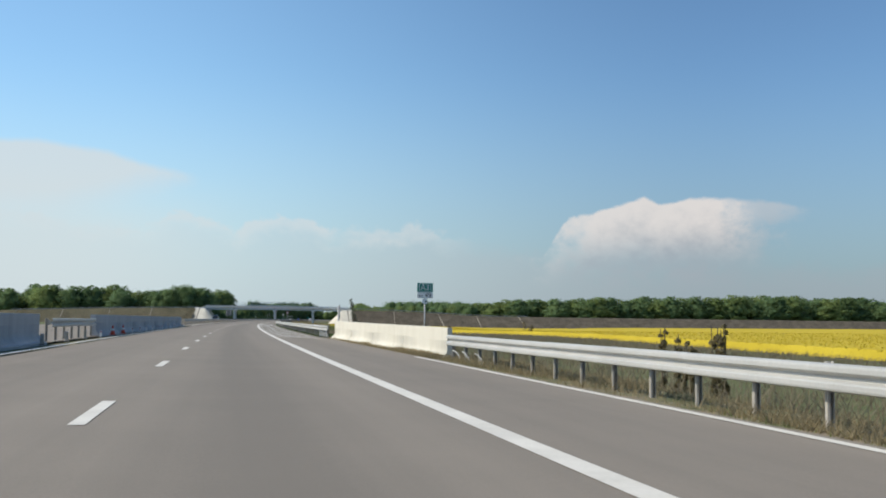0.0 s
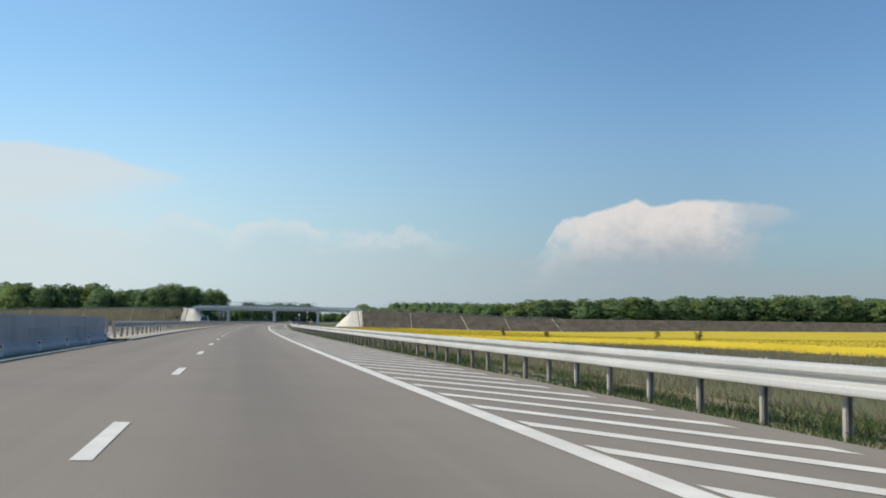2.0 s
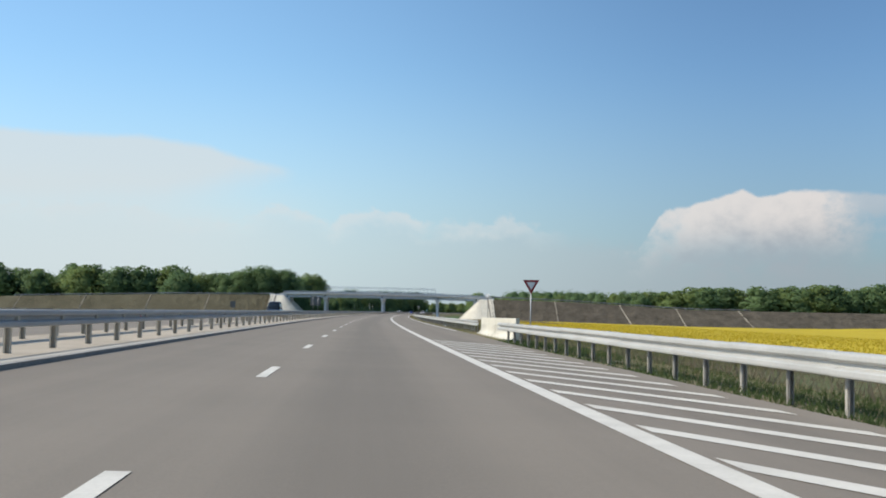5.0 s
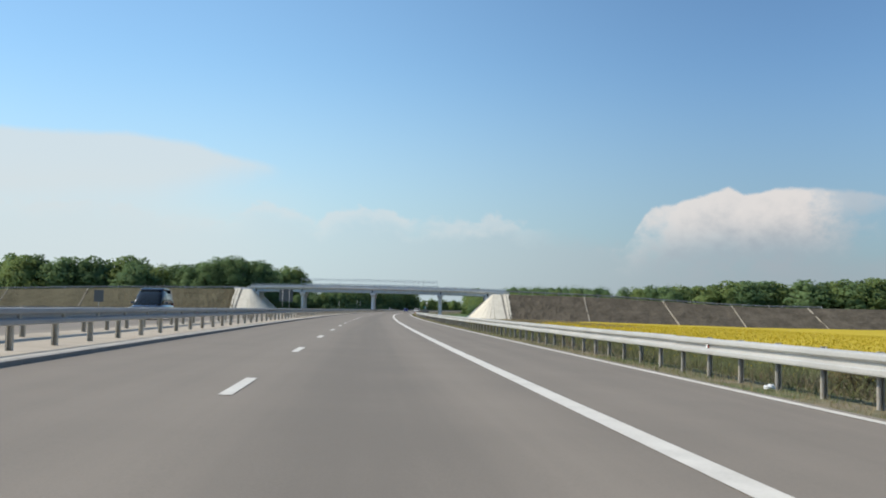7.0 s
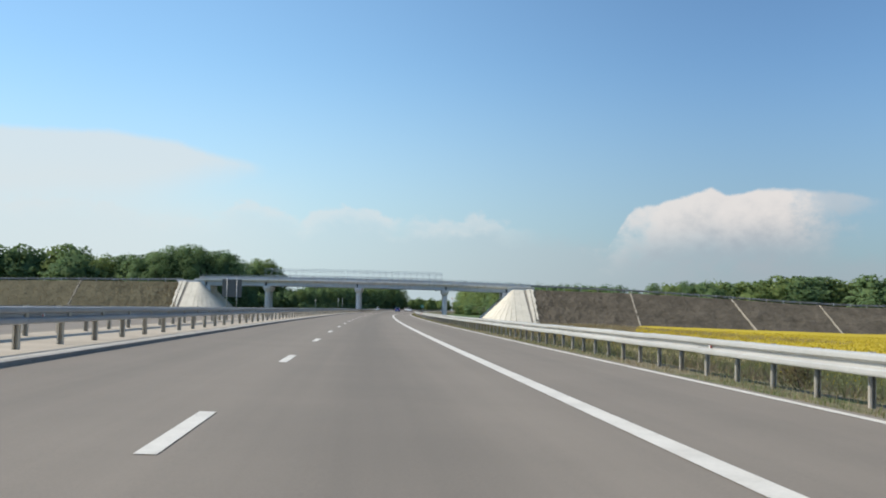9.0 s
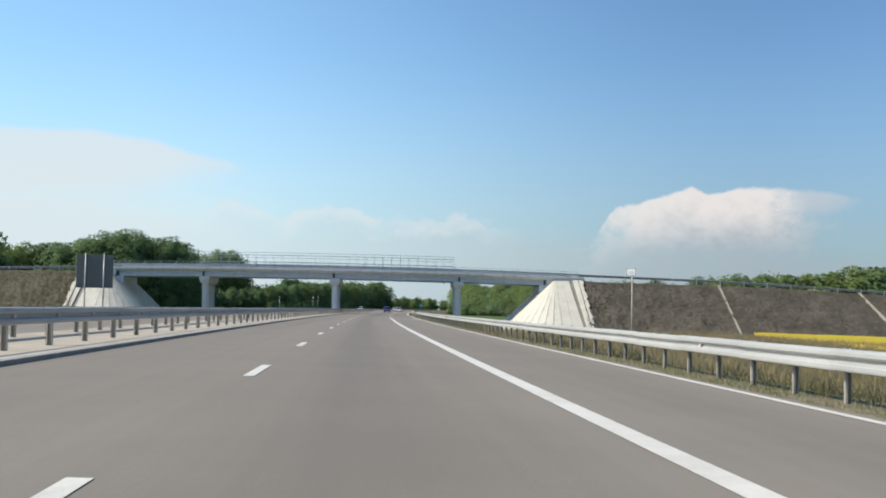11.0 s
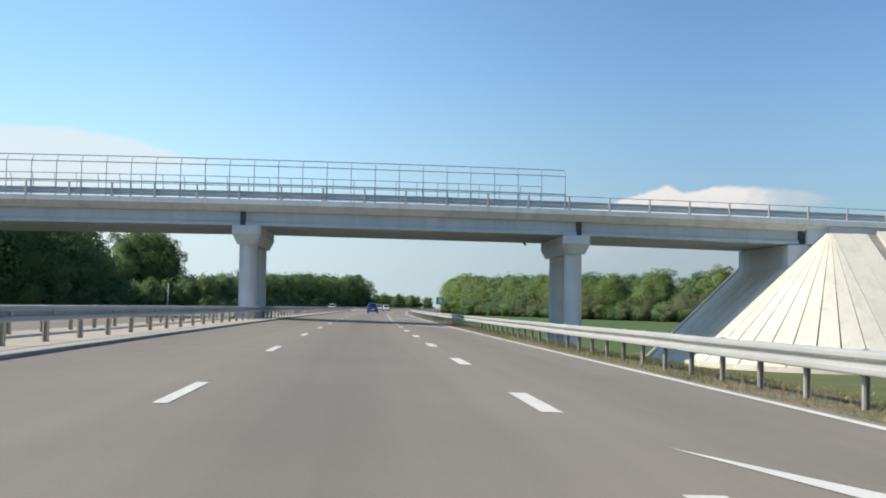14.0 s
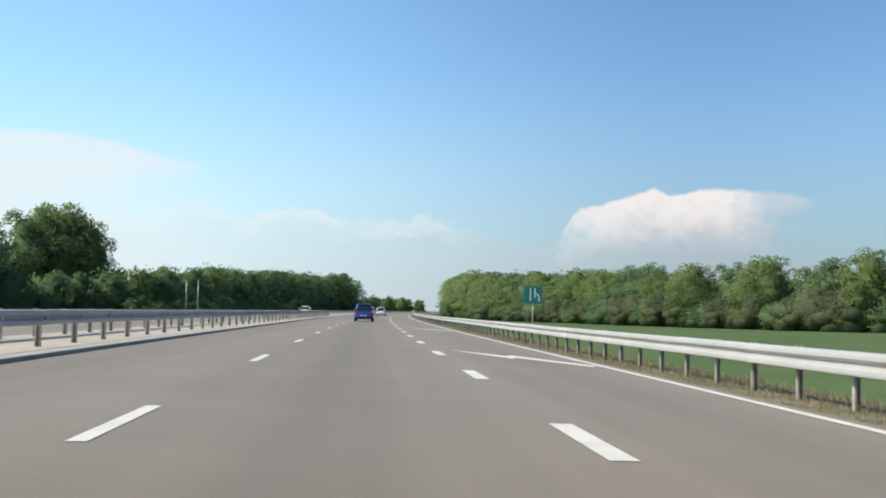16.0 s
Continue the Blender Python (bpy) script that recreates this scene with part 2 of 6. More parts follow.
M_RAILGREY = grainy("median_rail", (0.30, 0.30, 0.30), (0.42, 0.42, 0.41), 22, 0.7, 0.65, 0.15, 0.06, per_object=0.06)
M_DECKRAIL = grainy("deck_rail", (0.34, 0.37, 0.40), (0.46, 0.49, 0.52), 22, 0.7, 0.6, 0.15, 0.06, per_object=0.06)
M_DARKRAIL = grainy("dull_rail", (0.15, 0.165, 0.18), (0.24, 0.255, 0.27), 22, 0.7, 0.75, 0.1, 0.06)
# Grime in gutters and joints; on the kerb's face, shade put into the colour.
M_SHADE_GRIME = grainy("shaded_grimy_concrete", (0.17, 0.155, 0.135), (0.29, 0.265, 0.23), 25, 1.2, 0.95)
M_POST = grainy("galvanised_post", (0.26, 0.24, 0.21), (0.43, 0.40, 0.355), 22, 2.0, 0.6, 0.1, 0.1, per_object=0.25)
M_MEDIANPOST = grainy("weathered_post", (0.36, 0.33, 0.275), (0.50, 0.465, 0.39), 22, 2.0, 0.7, 0.05, 0.1, per_object=0.15)
M_RAILING = grainy("blue_grey_railing", (0.20, 0.25, 0.30), (0.30, 0.36, 0.42), 30, 2, 0.55, 0.2, 0.05)
M_SOIL = grainy("embankment_soil", (0.052, 0.046, 0.036), (0.135, 0.117, 0.092), 1.5, 0.30, 1.0, bump=1.0, dist=0.45, spec=0.1)
M_SOIL_GRASSY = grainy("grassy_embankment", (0.060, 0.056, 0.037), (0.142, 0.129, 0.086), 1.8, 0.16, 1.0, bump=1.0, dist=0.35, spec=0.1)
M_DRYGRASS = grainy("dry_grass", (0.20, 0.165, 0.085), (0.36, 0.30, 0.17), 5, 0.3, 1.0, bump=1.0, dist=0.2, spec=0.1)


def verge_mat():
    """Trodden ground in patches of dry straw, short green grass and bare earth."""
    m, nt, b = mat_base("verge_ground", 1.0, 0, 0.1)
    v = coords(nt)
    fine, mid, wide = noise_tex(nt, v, 9, 4), noise_tex(nt, v, 1.1, 4), noise_tex(nt, v, 0.16, 3)
    dry = ramp_node(nt, fine, [(0.30, (0.150, 0.120, 0.085)), (0.72, (0.330, 0.275, 0.185))])
    green = ramp_node(nt, fine, [(0.30, (0.075, 0.092, 0.040)), (0.72, (0.165, 0.185, 0.080))])
    k = math_node(nt, "ADD", math_node(nt, "MULTIPLY", mid, 0.6), math_node(nt, "MULTIPLY", wide, 0.5))
    mask = ramp_node(nt, k, [(0.46, (0, 0, 0)), (0.64, (1, 1, 1))])
    nt.links.new(mix_rgb(nt, mask, dry, green), b.inputs["Base Color"])
    bumped(nt, b, fine, 0.9, 0.1)
    return m


M_VERGE = verge_mat()
M_FIELD = grainy("green_field", (0.062, 0.098, 0.036), (0.100, 0.145, 0.055), 2.5, 0.08, 1.0, bump=0.6, dist=0.2, spec=0.1)
M_LAND = grainy("far_land", (0.070, 0.095, 0.040), (0.150, 0.150, 0.075), 0.4, 0.02, 1.0, bump=0.0, spec=0.1)
M_RAPE = grainy("rapeseed_bloom", (0.37, 0.282, 0.024), (0.52, 0.402, 0.042), 5.0, 0.06, 0.9, bump=0.7, dist=0.08, spec=0.1)
M_RAPESTEM = grainy("rapeseed_stems", (0.10, 0.13, 0.03), (0.26, 0.27, 0.06), 8, 0.6, 0.9, bump=0.5, dist=0.1, spec=0.1)


def leaf_mat(name, lo, hi, clumps=0.0):
    """Leaves or blades: colour varies from piece to piece, from plant to plant and, with clumps, from bough to bough."""
    m, nt, b = mat_base(name, 0.7, 0, 0.12)
    g = nt.nodes.new("ShaderNodeNewGeometry")
    info = nt.nodes.new("ShaderNodeObjectInfo")
    k = math_node(nt, "ADD", math_node(nt, "MULTIPLY", g.outputs["Random Per Island"], 0.6 - clumps * 0.6), math_node(nt, "MULTIPLY", info.outputs["Random"], 0.4 - clumps * 0.2))
    if clumps:
        bough = noise_tex(nt, coords(nt), 0.32, 3)
        k = math_node(nt, "ADD", k, math_node(nt, "MULTIPLY", math_node(nt, "SUBTRACT", bough, 0.25), 1.6 * clumps))
    col = ramp_node(nt, k, [(0.05, lo), (0.95, hi)])
    nt.links.new(col, b.inputs["Base Color"])
    tr = nt.nodes.new("ShaderNodeBsdfTranslucent")
    nt.links.new(col, tr.inputs[0])
    mx = nt.nodes.new("ShaderNodeMixShader")
    mx.inputs[0].default_value = 0.5
    nt.links.new(b.outputs[0], mx.inputs[1])
    nt.links.new(tr.outputs[0], mx.inputs[2])
    nt.links.new(mx.outputs[0], nt.nodes["Material Output"].inputs[0])
    return m


M_LEAF = leaf_mat("leaves", (0.084, 0.148, 0.070), (0.190, 0.275, 0.118), 0.5)
M_LEAF_PALE = leaf_mat("pale_leaves", (0.108, 0.170, 0.062), (0.235, 0.300, 0.108), 0.5)
M_LEAF_GREY = leaf_mat("budding_twigs", (0.088, 0.116, 0.060), (0.165, 0.196, 0.100), 0.5)
M_BARK = grainy("bark", (0.05, 0.042, 0.034), (0.12, 0.10, 0.08), 9, 1.5, 0.95, bump=0.6, dist=0.05)
M_GRASS = leaf_mat("grass_blades", (0.090, 0.125, 0.040), (0.220, 0.235, 0.085))
M_LUSH = leaf_mat("lush_blades", (0.050, 0.085, 0.030), (0.140, 0.170, 0.062), 0.4)
M_STRAW = leaf_mat("straw_blades", (0.210, 0.170, 0.095), (0.430, 0.355, 0.210))


M_WEED = leaf_mat("weed_stalks", (0.165, 0.136, 0.090), (0.305, 0.256, 0.172))
M_DEADWEED = leaf_mat("dead_weeds", (0.100, 0.088, 0.060), (0.190, 0.165, 0.110))
M_BUSH = leaf_mat("withered_leaves", (0.105, 0.090, 0.048), (0.200, 0.172, 0.092))
M_STEM = leaf_mat("crop_stems", (0.105, 0.115, 0.055), (0.225, 0.225, 0.105))
M_DARKLEAF = leaf_mat("dark_leaves", (0.070, 0.082, 0.060), (0.130, 0.150, 0.105))
M_BLOOM = leaf_mat("blossom", (0.400, 0.310, 0.030), (0.580, 0.455, 0.055))


def plain(name, col, rough=0.4, metal=0.0, coat=0.0):
    m, nt, b = mat_base(name, rough, metal)
    v = coords(nt, world=False)
    k = noise_tex(nt, v, 6.0, 4)
    lo = tuple(c * 0.82 for c in col)
    nt.links.new(ramp_node(nt, k, [(0.3, lo), (0.7, col)]), b.inputs["Base Color"])
    b.inputs["Coat Weight"].default_value = coat
    return m


M_GREEN = plain("sign_green", (0.012, 0.21, 0.17), 0.35)
M_SIGNWHITE = plain("sign_white", (0.78, 0.79, 0.78), 0.35)
M_SIGNRED = plain("sign_red", (0.30, 0.025, 0.03), 0.4)
M_SIGNBACK = plain("sign_back", (0.10, 0.11, 0.12), 0.5, 0.3)
M_DISC = plain("sign_disc_back", (0.20, 0.21, 0.22), 0.5, 0.3)
M_TEXT = plain("sign_text", (0.03, 0.035, 0.04), 0.5)
M_POLE = plain("pole_steel", (0.42, 0.43, 0.44), 0.5, 0.4)
M_BLUE = plain("blue_paint", (0.018, 0.045, 0.21), 0.22, 0.1, 0.8)
M_WHITECAR = plain("white_paint", (0.72, 0.73, 0.74), 0.22, 0.0, 0.8)
M_DARKCAR = plain("dark_blue_paint", (0.03, 0.045, 0.075), 0.22, 0.1, 0.8)
M_GLASS = plain("dark_glass", (0.012, 0.016, 0.02), 0.08)
M_TYRE = plain("tyre", (0.012, 0.012, 0.012), 0.85)
M_RIM = plain("rim", (0.32, 0.33, 0.34), 0.35, 0.7)
M_TAIL = plain("tail_lamp", (0.30, 0.012, 0.010), 0.2)
M_LAMP = plain("head_lamp", (0.70, 0.72, 0.74), 0.1)
M_CONE = plain("cone_orange", (0.72, 0.11, 0.05), 0.5)
M_RED = plain("red_reflector", (0.72, 0.10, 0.06), 0.3)
M_REFLECT = plain("reflector", (0.50, 0.07, 0.05), 0.3)


# ---------------------------------------------------------------- mesh helpers
def mesh_ob(name, verts, faces, mat, parent=None, label="", smooth=False):
    me = bpy.data.meshes.new(name)
    me.from_pydata([tuple(v) for v in verts], [], faces)
    me.materials.append(mat)
    if smooth:
        me.shade_smooth()
    me.update()
    ob = new(name, me)
    if parent:
        ob.parent = parent
    if label:
        ob["label"] = label
    return ob


def part(name, bm, mat, parent=None, label="", smooth=False):
    me = bpy.data.meshes.new(name)
    bm.normal_update()
    bm.to_mesh(me)
    bm.free()
    me.materials.append(mat)
    if smooth:
        me.shade_smooth()
    ob = new(name, me)
    if parent:
        ob.parent = parent
    if label:
        ob["label"] = label
    return ob


def box_bm(x0, x1, y0, y1, z0, z1, bevel=0.0, bm=None):
    bm = bm or bmesh.new()
    vs = bmesh.ops.create_cube(bm, size=1.0)["verts"]
    for v in vs:
        v.co = Vector((x0 + (v.co.x + 0.5) * (x1 - x0), y0 + (v.co.y + 0.5) * (y1 - y0), z0 + (v.co.z + 0.5) * (z1 - z0)))
    if bevel:
        es = list({e for v in vs for e in v.link_edges})
        bmesh.ops.bevel(bm, geom=es, offset=bevel, segments=1, affect="EDGES")
    return bm


def cyl_bm(r0, r1, z0, z1, n=16, bm=None, x=0.0, y=0.0):
    bm = bm or bmesh.new()
    vs = bmesh.ops.create_cone(bm, cap_ends=True, segments=n, radius1=r0, radius2=r1, depth=z1 - z0)["verts"]
    for v in vs:
        v.co += Vector((x, y, (z0 + z1) / 2))
    return bm


def thing(name, m, label, category, group="", kind=""):
    ob = new(name)
    ob.empty_display_size = 0.2
    ob.matrix_world = m
    return tagged(ob, label, category, group, kind)


def sweep(name, s0, s1, profile, mat, step=6.0, closed=False, parent=None, label="", kind="", category=""):
    """Carries a profile of (lat, z) along the motorway from s0 to s1."""
    n = max(1, round((s1 - s0) / step))
    k = len(profile)
    verts = [P(s0 + (s1 - s0) * i / n, lat, z) for i in range(n + 1) for lat, z in profile]
    faces = []
    for i in range(n):
        for j in range(k if closed else k - 1):
            a, b = i * k + j, i * k + (j + 1) % k
            faces.append((a, b, b + k, a + k))
    if closed:
        faces += [tuple(range(k - 1, -1, -1)), tuple(n * k + j for j in range(k))]
    ob = mesh_ob(name, verts, faces, mat, parent)
    me = ob.data
    bm = bmesh.new()
    bm.from_mesh(me)
    if closed:
        bmesh.ops.recalc_face_normals(bm, faces=bm.faces)
    else:
        for f in bm.faces:
            if f.normal.z < 0:
                f.normal_flip()
    bm.to_mesh(me)
    bm.free()
    return tagged(ob, label, category, "", kind)

# ---------------------------------------------------------------- ground and paving
FAR = 2600.0


def land(s, lat):
    """Height of the land: it dips beside the motorway before the crossing road."""
    dip = np.interp(lat, (18, 50, 71, 104, 130, 150, 178, 250, 400, 600), (0, 0.7, 1.2, 1.8, 1.9, 1.75, 1.2, 1.0, 0.6, 0))
    low = np.interp(s, (522, 538, 600, 660), (0, 0.7, 0.7, 0)) * np.interp(lat, (12.5, 15, 32, 60), (0, 1, 1, 0))
    return GROUND - np.maximum(low, dip * np.interp(s, (180, 300, 556, 576), (0, 1, 1, 0)))


GS = (-3000, -150, 60, 120, 180, 220, 260, 300, 360, 420, 480, 522, 538, 556, 576, 600, 660, 900, 2000, 3800)
GL = (-4000, -300, -60, 0, 12.5, 15, 18, 25, 32, 40, 50, 60, 71, 85, 104, 130, 150, 178, 210, 250, 400, 600, 1500, 4000)
tagged(mesh_ob("ground", [P(s, lat, float(land(s, lat))) for s in GS for lat in GL],
               [(i * len(GL) + j, i * len(GL) + j + 1, (i + 1) * len(GL) + j + 1, (i + 1) * len(GL) + j) for i in range(len(GS) - 1) for j in range(len(GL) - 1)],
               M_LAND), "green and tan farmland reaching to the horizon", "ground", kind="structure")
sweep("motorway_bank", -120, FAR, [(-29, GROUND - 0.1), (-24, 0.02), (-20.2, 0.10), (-8.4, 0.08), (-4.9, 0.06), (5.1, -0.16), (5.9, -0.175), (7.9, -0.30), (9.2, -0.62), (12.5, GROUND - 0.1)],
      M_VERGE, 10, label="grassy earth bank that carries the motorway", kind="structure", category="bank")


def road_edge(s):
    """Lat of the paving's right edge: drawn in beside the hatched wedge."""
    return float(np.interp(s, (54, 68, 219, 243), (5.64, 5.26, 5.26, 5.64)))


ROAD_S = [-120 + 6.0 * i for i in range(90)] + [420 + 20.0 * i for i in range(110)]
tagged(mesh_ob("road", [P(s, lat, paving(lat)) for s in ROAD_S for lat in (-4.95, 0.0, road_edge(s) + 0.03 * math.sin(s * 1.3))],
               [(3 * i + j, 3 * i + j + 1, 3 * i + j + 4, 3 * i + j + 3) for i in range(len(ROAD_S) - 1) for j in range(2)], M_ASPHALT),
       "light grey-brown asphalt carriageway with white lane markings", "road", kind="structure")
sweep("road_opposite", -120, FAR, [(-20.0, 0.20), (-8.45, 0.13)], M_ASPHALT, 10,
      label="grey asphalt carriageway of the opposite direction", kind="structure", category="road")
sweep("median", 118, FAR, [(-8.45, 0.12), (-8.45, 0.22), (-8.3, 0.22), (-7.4, 0.16), (-5.6, 0.155), (-5.06, 0.198)], M_MEDIAN, 10,
      label="pale gravelled median strip between two kerbs", kind="structure", category="median")
sweep("median_by_wall", -120, 118, [(-8.6, 0.12), (-6.0, 0.142)], M_ASPHALT, 10,
      label="narrow paved strip behind the concrete median wall", kind="structure", category="median")

# kerb stones along the median, each 2 m
kerb = thing("kerb", at(118, 0), "low pale concrete kerb along the gravelled median", "kerb", kind="structure")


def kerb_mesh(length):
    z = paving(-4.9)
    bm = bmesh.new()
    prof = [(-5.08, z - 0.05), (-5.08, z + 0.095), (-4.93, z + 0.09), (-4.87, z + 0.07), (-4.845, z - 0.05)]
    a = [bm.verts.new((x, 0.006, h)) for x, h in prof]
    b = [bm.verts.new((x, length - 0.006, h)) for x, h in prof]
    n = len(prof)
    for i in range(n):
        bm.faces.new((a[i], a[(i + 1) % n], b[(i + 1) % n], b[i]))
    bm.faces.new(a[::-1])
    bm.faces.new(b)
    bmesh.ops.recalc_face_normals(bm, faces=bm.faces)
    return bm


def place_child(ob, parent, m):
    ob.parent = parent
    ob.matrix_parent_inverse = parent.matrix_world.inverted()
    ob.matrix_basis = m
    return ob


def shared(name, data, parent, m):
    return place_child(new(name, data), parent, m)


bm = kerb_mesh(2.0)
kerb_data = bpy.data.meshes.new("kerb_stone")
bm.to_mesh(kerb_data)
bm.free()
kerb_data.materials.append(M_KERB)
kerb_data.materials.append(M_SHADE_GRIME)
# The face towards the lane is darkened: its shade is in the colour.
for f in kerb_data.polygons:
    if f.normal.x > 0.75:
        f.material_index = 1
for i in range(270):
    shared("kerb_stone", kerb_data, kerb, at(118 + 2.0 * i, 0))
sweep("kerb_rest", 118 + 540, FAR, [(-5.08, 0.05), (-5.08, 0.206), (-4.93, 0.20), (-4.845, 0.05)], M_KERB, 10, True,
                 label="kerb stones far down the motorway", kind="stuff", category="kerb")

# ---------------------------------------------------------------- lane markings
LIFT = 0.006


def marking(s0, s1, l0, l1, name="lane_line", label="white painted lane line", shear=0.0):
    n = max(1, round((s1 - s0) / 8))
    vs, fs = [], []
    for i in range(n + 1):
        s = s0 + (s1 - s0) * i / n
        vs += [P(s, l0, paving(l0) + LIFT), P(s - shear, l1, paving(l1) + LIFT)]
    fs = [(2 * i, 2 * i + 1, 2 * i + 3, 2 * i + 2) for i in range(n)]
    return tagged(mesh_ob(name, vs, fs, M_PAINT), label, "marking", kind="structure")


marking(-120, 508.5, 2.18, 2.43, "edge_line", "wide solid white line right of the lane")
marking(-120, 31.5, 5.33, 5.50, "edge_line", "white line along the hard shoulder")
marking(241.5, FAR, 5.30, 5.46, "edge_line", "white line along the hard shoulder")
marking(-120, 122, -5.30, -5.14, "edge_line", "white line beside the median wall")


def dash_phase(s):
    return float(np.interp(s, [0, 150, 270, 335, 430, 515, 600], [0.085, 0.09, -0.03, -0.19, -0.28, -0.25, -0.185]))


PERIOD = 11.522
for i in range(-8, 140):
    s = PERIOD * i
    s = PERIOD * (i + dash_phase(s))
    marking(s - 2.75, s, -1.55, -1.40, "lane_dash", "short white dash between the two lanes")
s = 515.5
while s < 900:
    marking(s - 2.4, s, 2.20, 2.42, "lane_dash", "short white dash beside the joining lane")
    s += 8.65
for i in range(2, 79):    # hatched wedge between the lane and the slip road
    s = 59.2 + 2.26 * i
    if s < 219:
        vs = []
        for lat, ds in ((2.50, 0.0), (2.50, 0.62), (4.82, 0.62 - 4.5), (4.82, -4.5)):
            vs.append(P(s + ds, lat, paving(lat) + LIFT))
        tagged(mesh_ob("hatch_bar", vs, [(0, 1, 2, 3)], M_PAINT), "slanting white bar of the hatched wedge", "marking", "hatch bars", "structure")


def slant_arrow(s, lat):
    """A long slender arrow that points from the joining lane into the driven lane."""
    pts = [(0, 0), (-3.2, 1.22), (-2.55, 1.32), (-7.0, 2.55), (-7.4, 2.35), (-4.1, 1.28), (-4.7, 1.13)]
    vs = [P(s + a, lat + b, paving(lat + b) + LIFT) for a, b in pts]
    tagged(mesh_ob("lane_arrow", vs, [tuple(range(len(vs)))], M_PAINT), "slender white arrow slanting into the lane", "marking", "lane arrows", "structure")


for s in (510.6, 566.8, 603.4, 640.0):
    slant_arrow(s, 2.72)
# faint sealed crack and oil spots on the paving
for s, lat, w in ((545.5, 4.6, 0.35), (246, 3.9, 0.1)):
    vs = [P(s + 0.14 * math.sin(a) * (1 + 0.3 * math.sin(3 * a)), lat + w * math.cos(a), paving(lat) + 0.004) for a in np.linspace(0, 6.1, 18)]
    tagged(mesh_ob("patch", vs, [tuple(range(18))], M_JOINT), "small dark tar patch on the asphalt", "patch", kind="structure")


# ---------------------------------------------------------------- crash barriers
def beam_data(length, side, mat):
    """A W-shaped steel beam that runs along y; its two ribs stand out towards side (-1: left)."""
    prof = [(0.03, 0.0), (0.078, 0.016), (0.085, 0.04), (0.085, 0.088), (0.072, 0.106), (0.008, 0.132), (0.008, 0.176), (0.072, 0.202), (0.085, 0.22), (0.085, 0.268), (0.078, 0.294), (0.03, 0.31)]
    loop = [(side * x, z) for x, z in prof] + [(side * (x - 0.012), z) for x, z in prof[::-1]]
    n = len(loop)
    vs = [(x, y, z) for y in (-0.06, length + 0.06) for x, z in loop]
    fs = [(i, (i + 1) % n, n + (i + 1) % n, n + i) for i in range(n)] + [tuple(range(n))[::-1], tuple(range(n, 2 * n))]
    me = bpy.data.meshes.new("beam")
    me.from_pydata(vs, [], fs)
    bm = bmesh.new()
    bm.from_mesh(me)
    bmesh.ops.recalc_face_normals(bm, faces=bm.faces)
    bm.to_mesh(me)
    bm.free()
    me.materials.append(mat)
    return me


def post_data(height, side, mat, k=1.0):
    """A channel-section post with a spacer, top at z = 0."""
    bm = box_bm(-0.042, 0.042, 0.024, 0.032, -height, 0)
    box_bm(-0.042, -0.034, -0.03, 0.024, -height, 0, bm=bm)
    box_bm(0.034, 0.042, -0.03, 0.024, -height, 0, bm=bm)
    lip = [bm.verts.new((x, y, z)) for z in (-height, 0) for x, y in ((-0.046, -0.018), (-0.022, -0.034), (-0.020, -0.030), (-0.040, -0.016))]
    for q in ((0, 1, 5, 4), (1, 2, 6, 5), (2, 3, 7, 6), (3, 0, 4, 7), (4, 5, 6, 7), (3, 2, 1, 0)):
        bm.faces.new([lip[i] for i in q])
    box_bm(min(0.04 * side, 0.13 * side), max(0.04 * side, 0.13 * side), -0.05, 0.05, -0.24, -0.06, bm=bm)
    bmesh.ops.recalc_face_normals(bm, faces=bm.faces)
    bmesh.ops.scale(bm, vec=(k, k, 1), verts=bm.verts)
    me = bpy.data.meshes.new("post")
    bm.to_mesh(me)
    bm.free()
    me.materials.append(mat)
    return me


def barrier(s0, s1, lat, z_low, side, spacing, post_h, per_beam, label, until=1e9, mat=None, lead=0.0, rail=None):
    """A crash barrier: beams end to end on posts. Past `until` the rest is joined. lead: beam standing out before the first post; rail: the barrier that this run carries on."""
    rail = rail or thing("guardrail", at(s0, lat, 0), label, "guardrail")
    mat = mat or M_STEEL
    bd, pd = beam_data(spacing * per_beam, side, mat), (post_data(post_h, side, M_MEDIANPOST, 1.4) if mat == M_RAILGREY else post_data(post_h, side, M_POST))
    n = int((min(s1, until) - s0) / spacing)
    if lead:
        shared("beam", beam_data(lead, side, mat), rail, at(s0 - lead, lat + side * 0.04, z_low))
    for i in range(n + 1):
        s = s0 + spacing * i
        k = rail_rng.uniform(-0.012, 0.012)
        shared("post", pd, rail, at(s, lat - side * 0.09, z_low + 0.31 + k, rail_rng.uniform(-3, 3)))
        if i % per_beam == 0 and i < n:
            shared("beam", bd, rail, at(s, lat + side * 0.04, z_low + rail_rng.uniform(-0.006, 0.006)))
    if s1 > until:
        prof = [(lat + side * 0.04, z_low), (lat + side * 0.12, z_low + 0.06), (lat + side * 0.04, z_low + 0.155), (lat + side * 0.12, z_low + 0.25), (lat + side * 0.04, z_low + 0.31), (lat + side * 0.03, z_low + 0.155)]
        rest = sweep("beam_rest", s0 + spacing * n, s1, prof, mat, 12, True)
        place_child(rest, rail, Matrix.Identity(4))
        rest["kind"] = "stuff"
    return rail


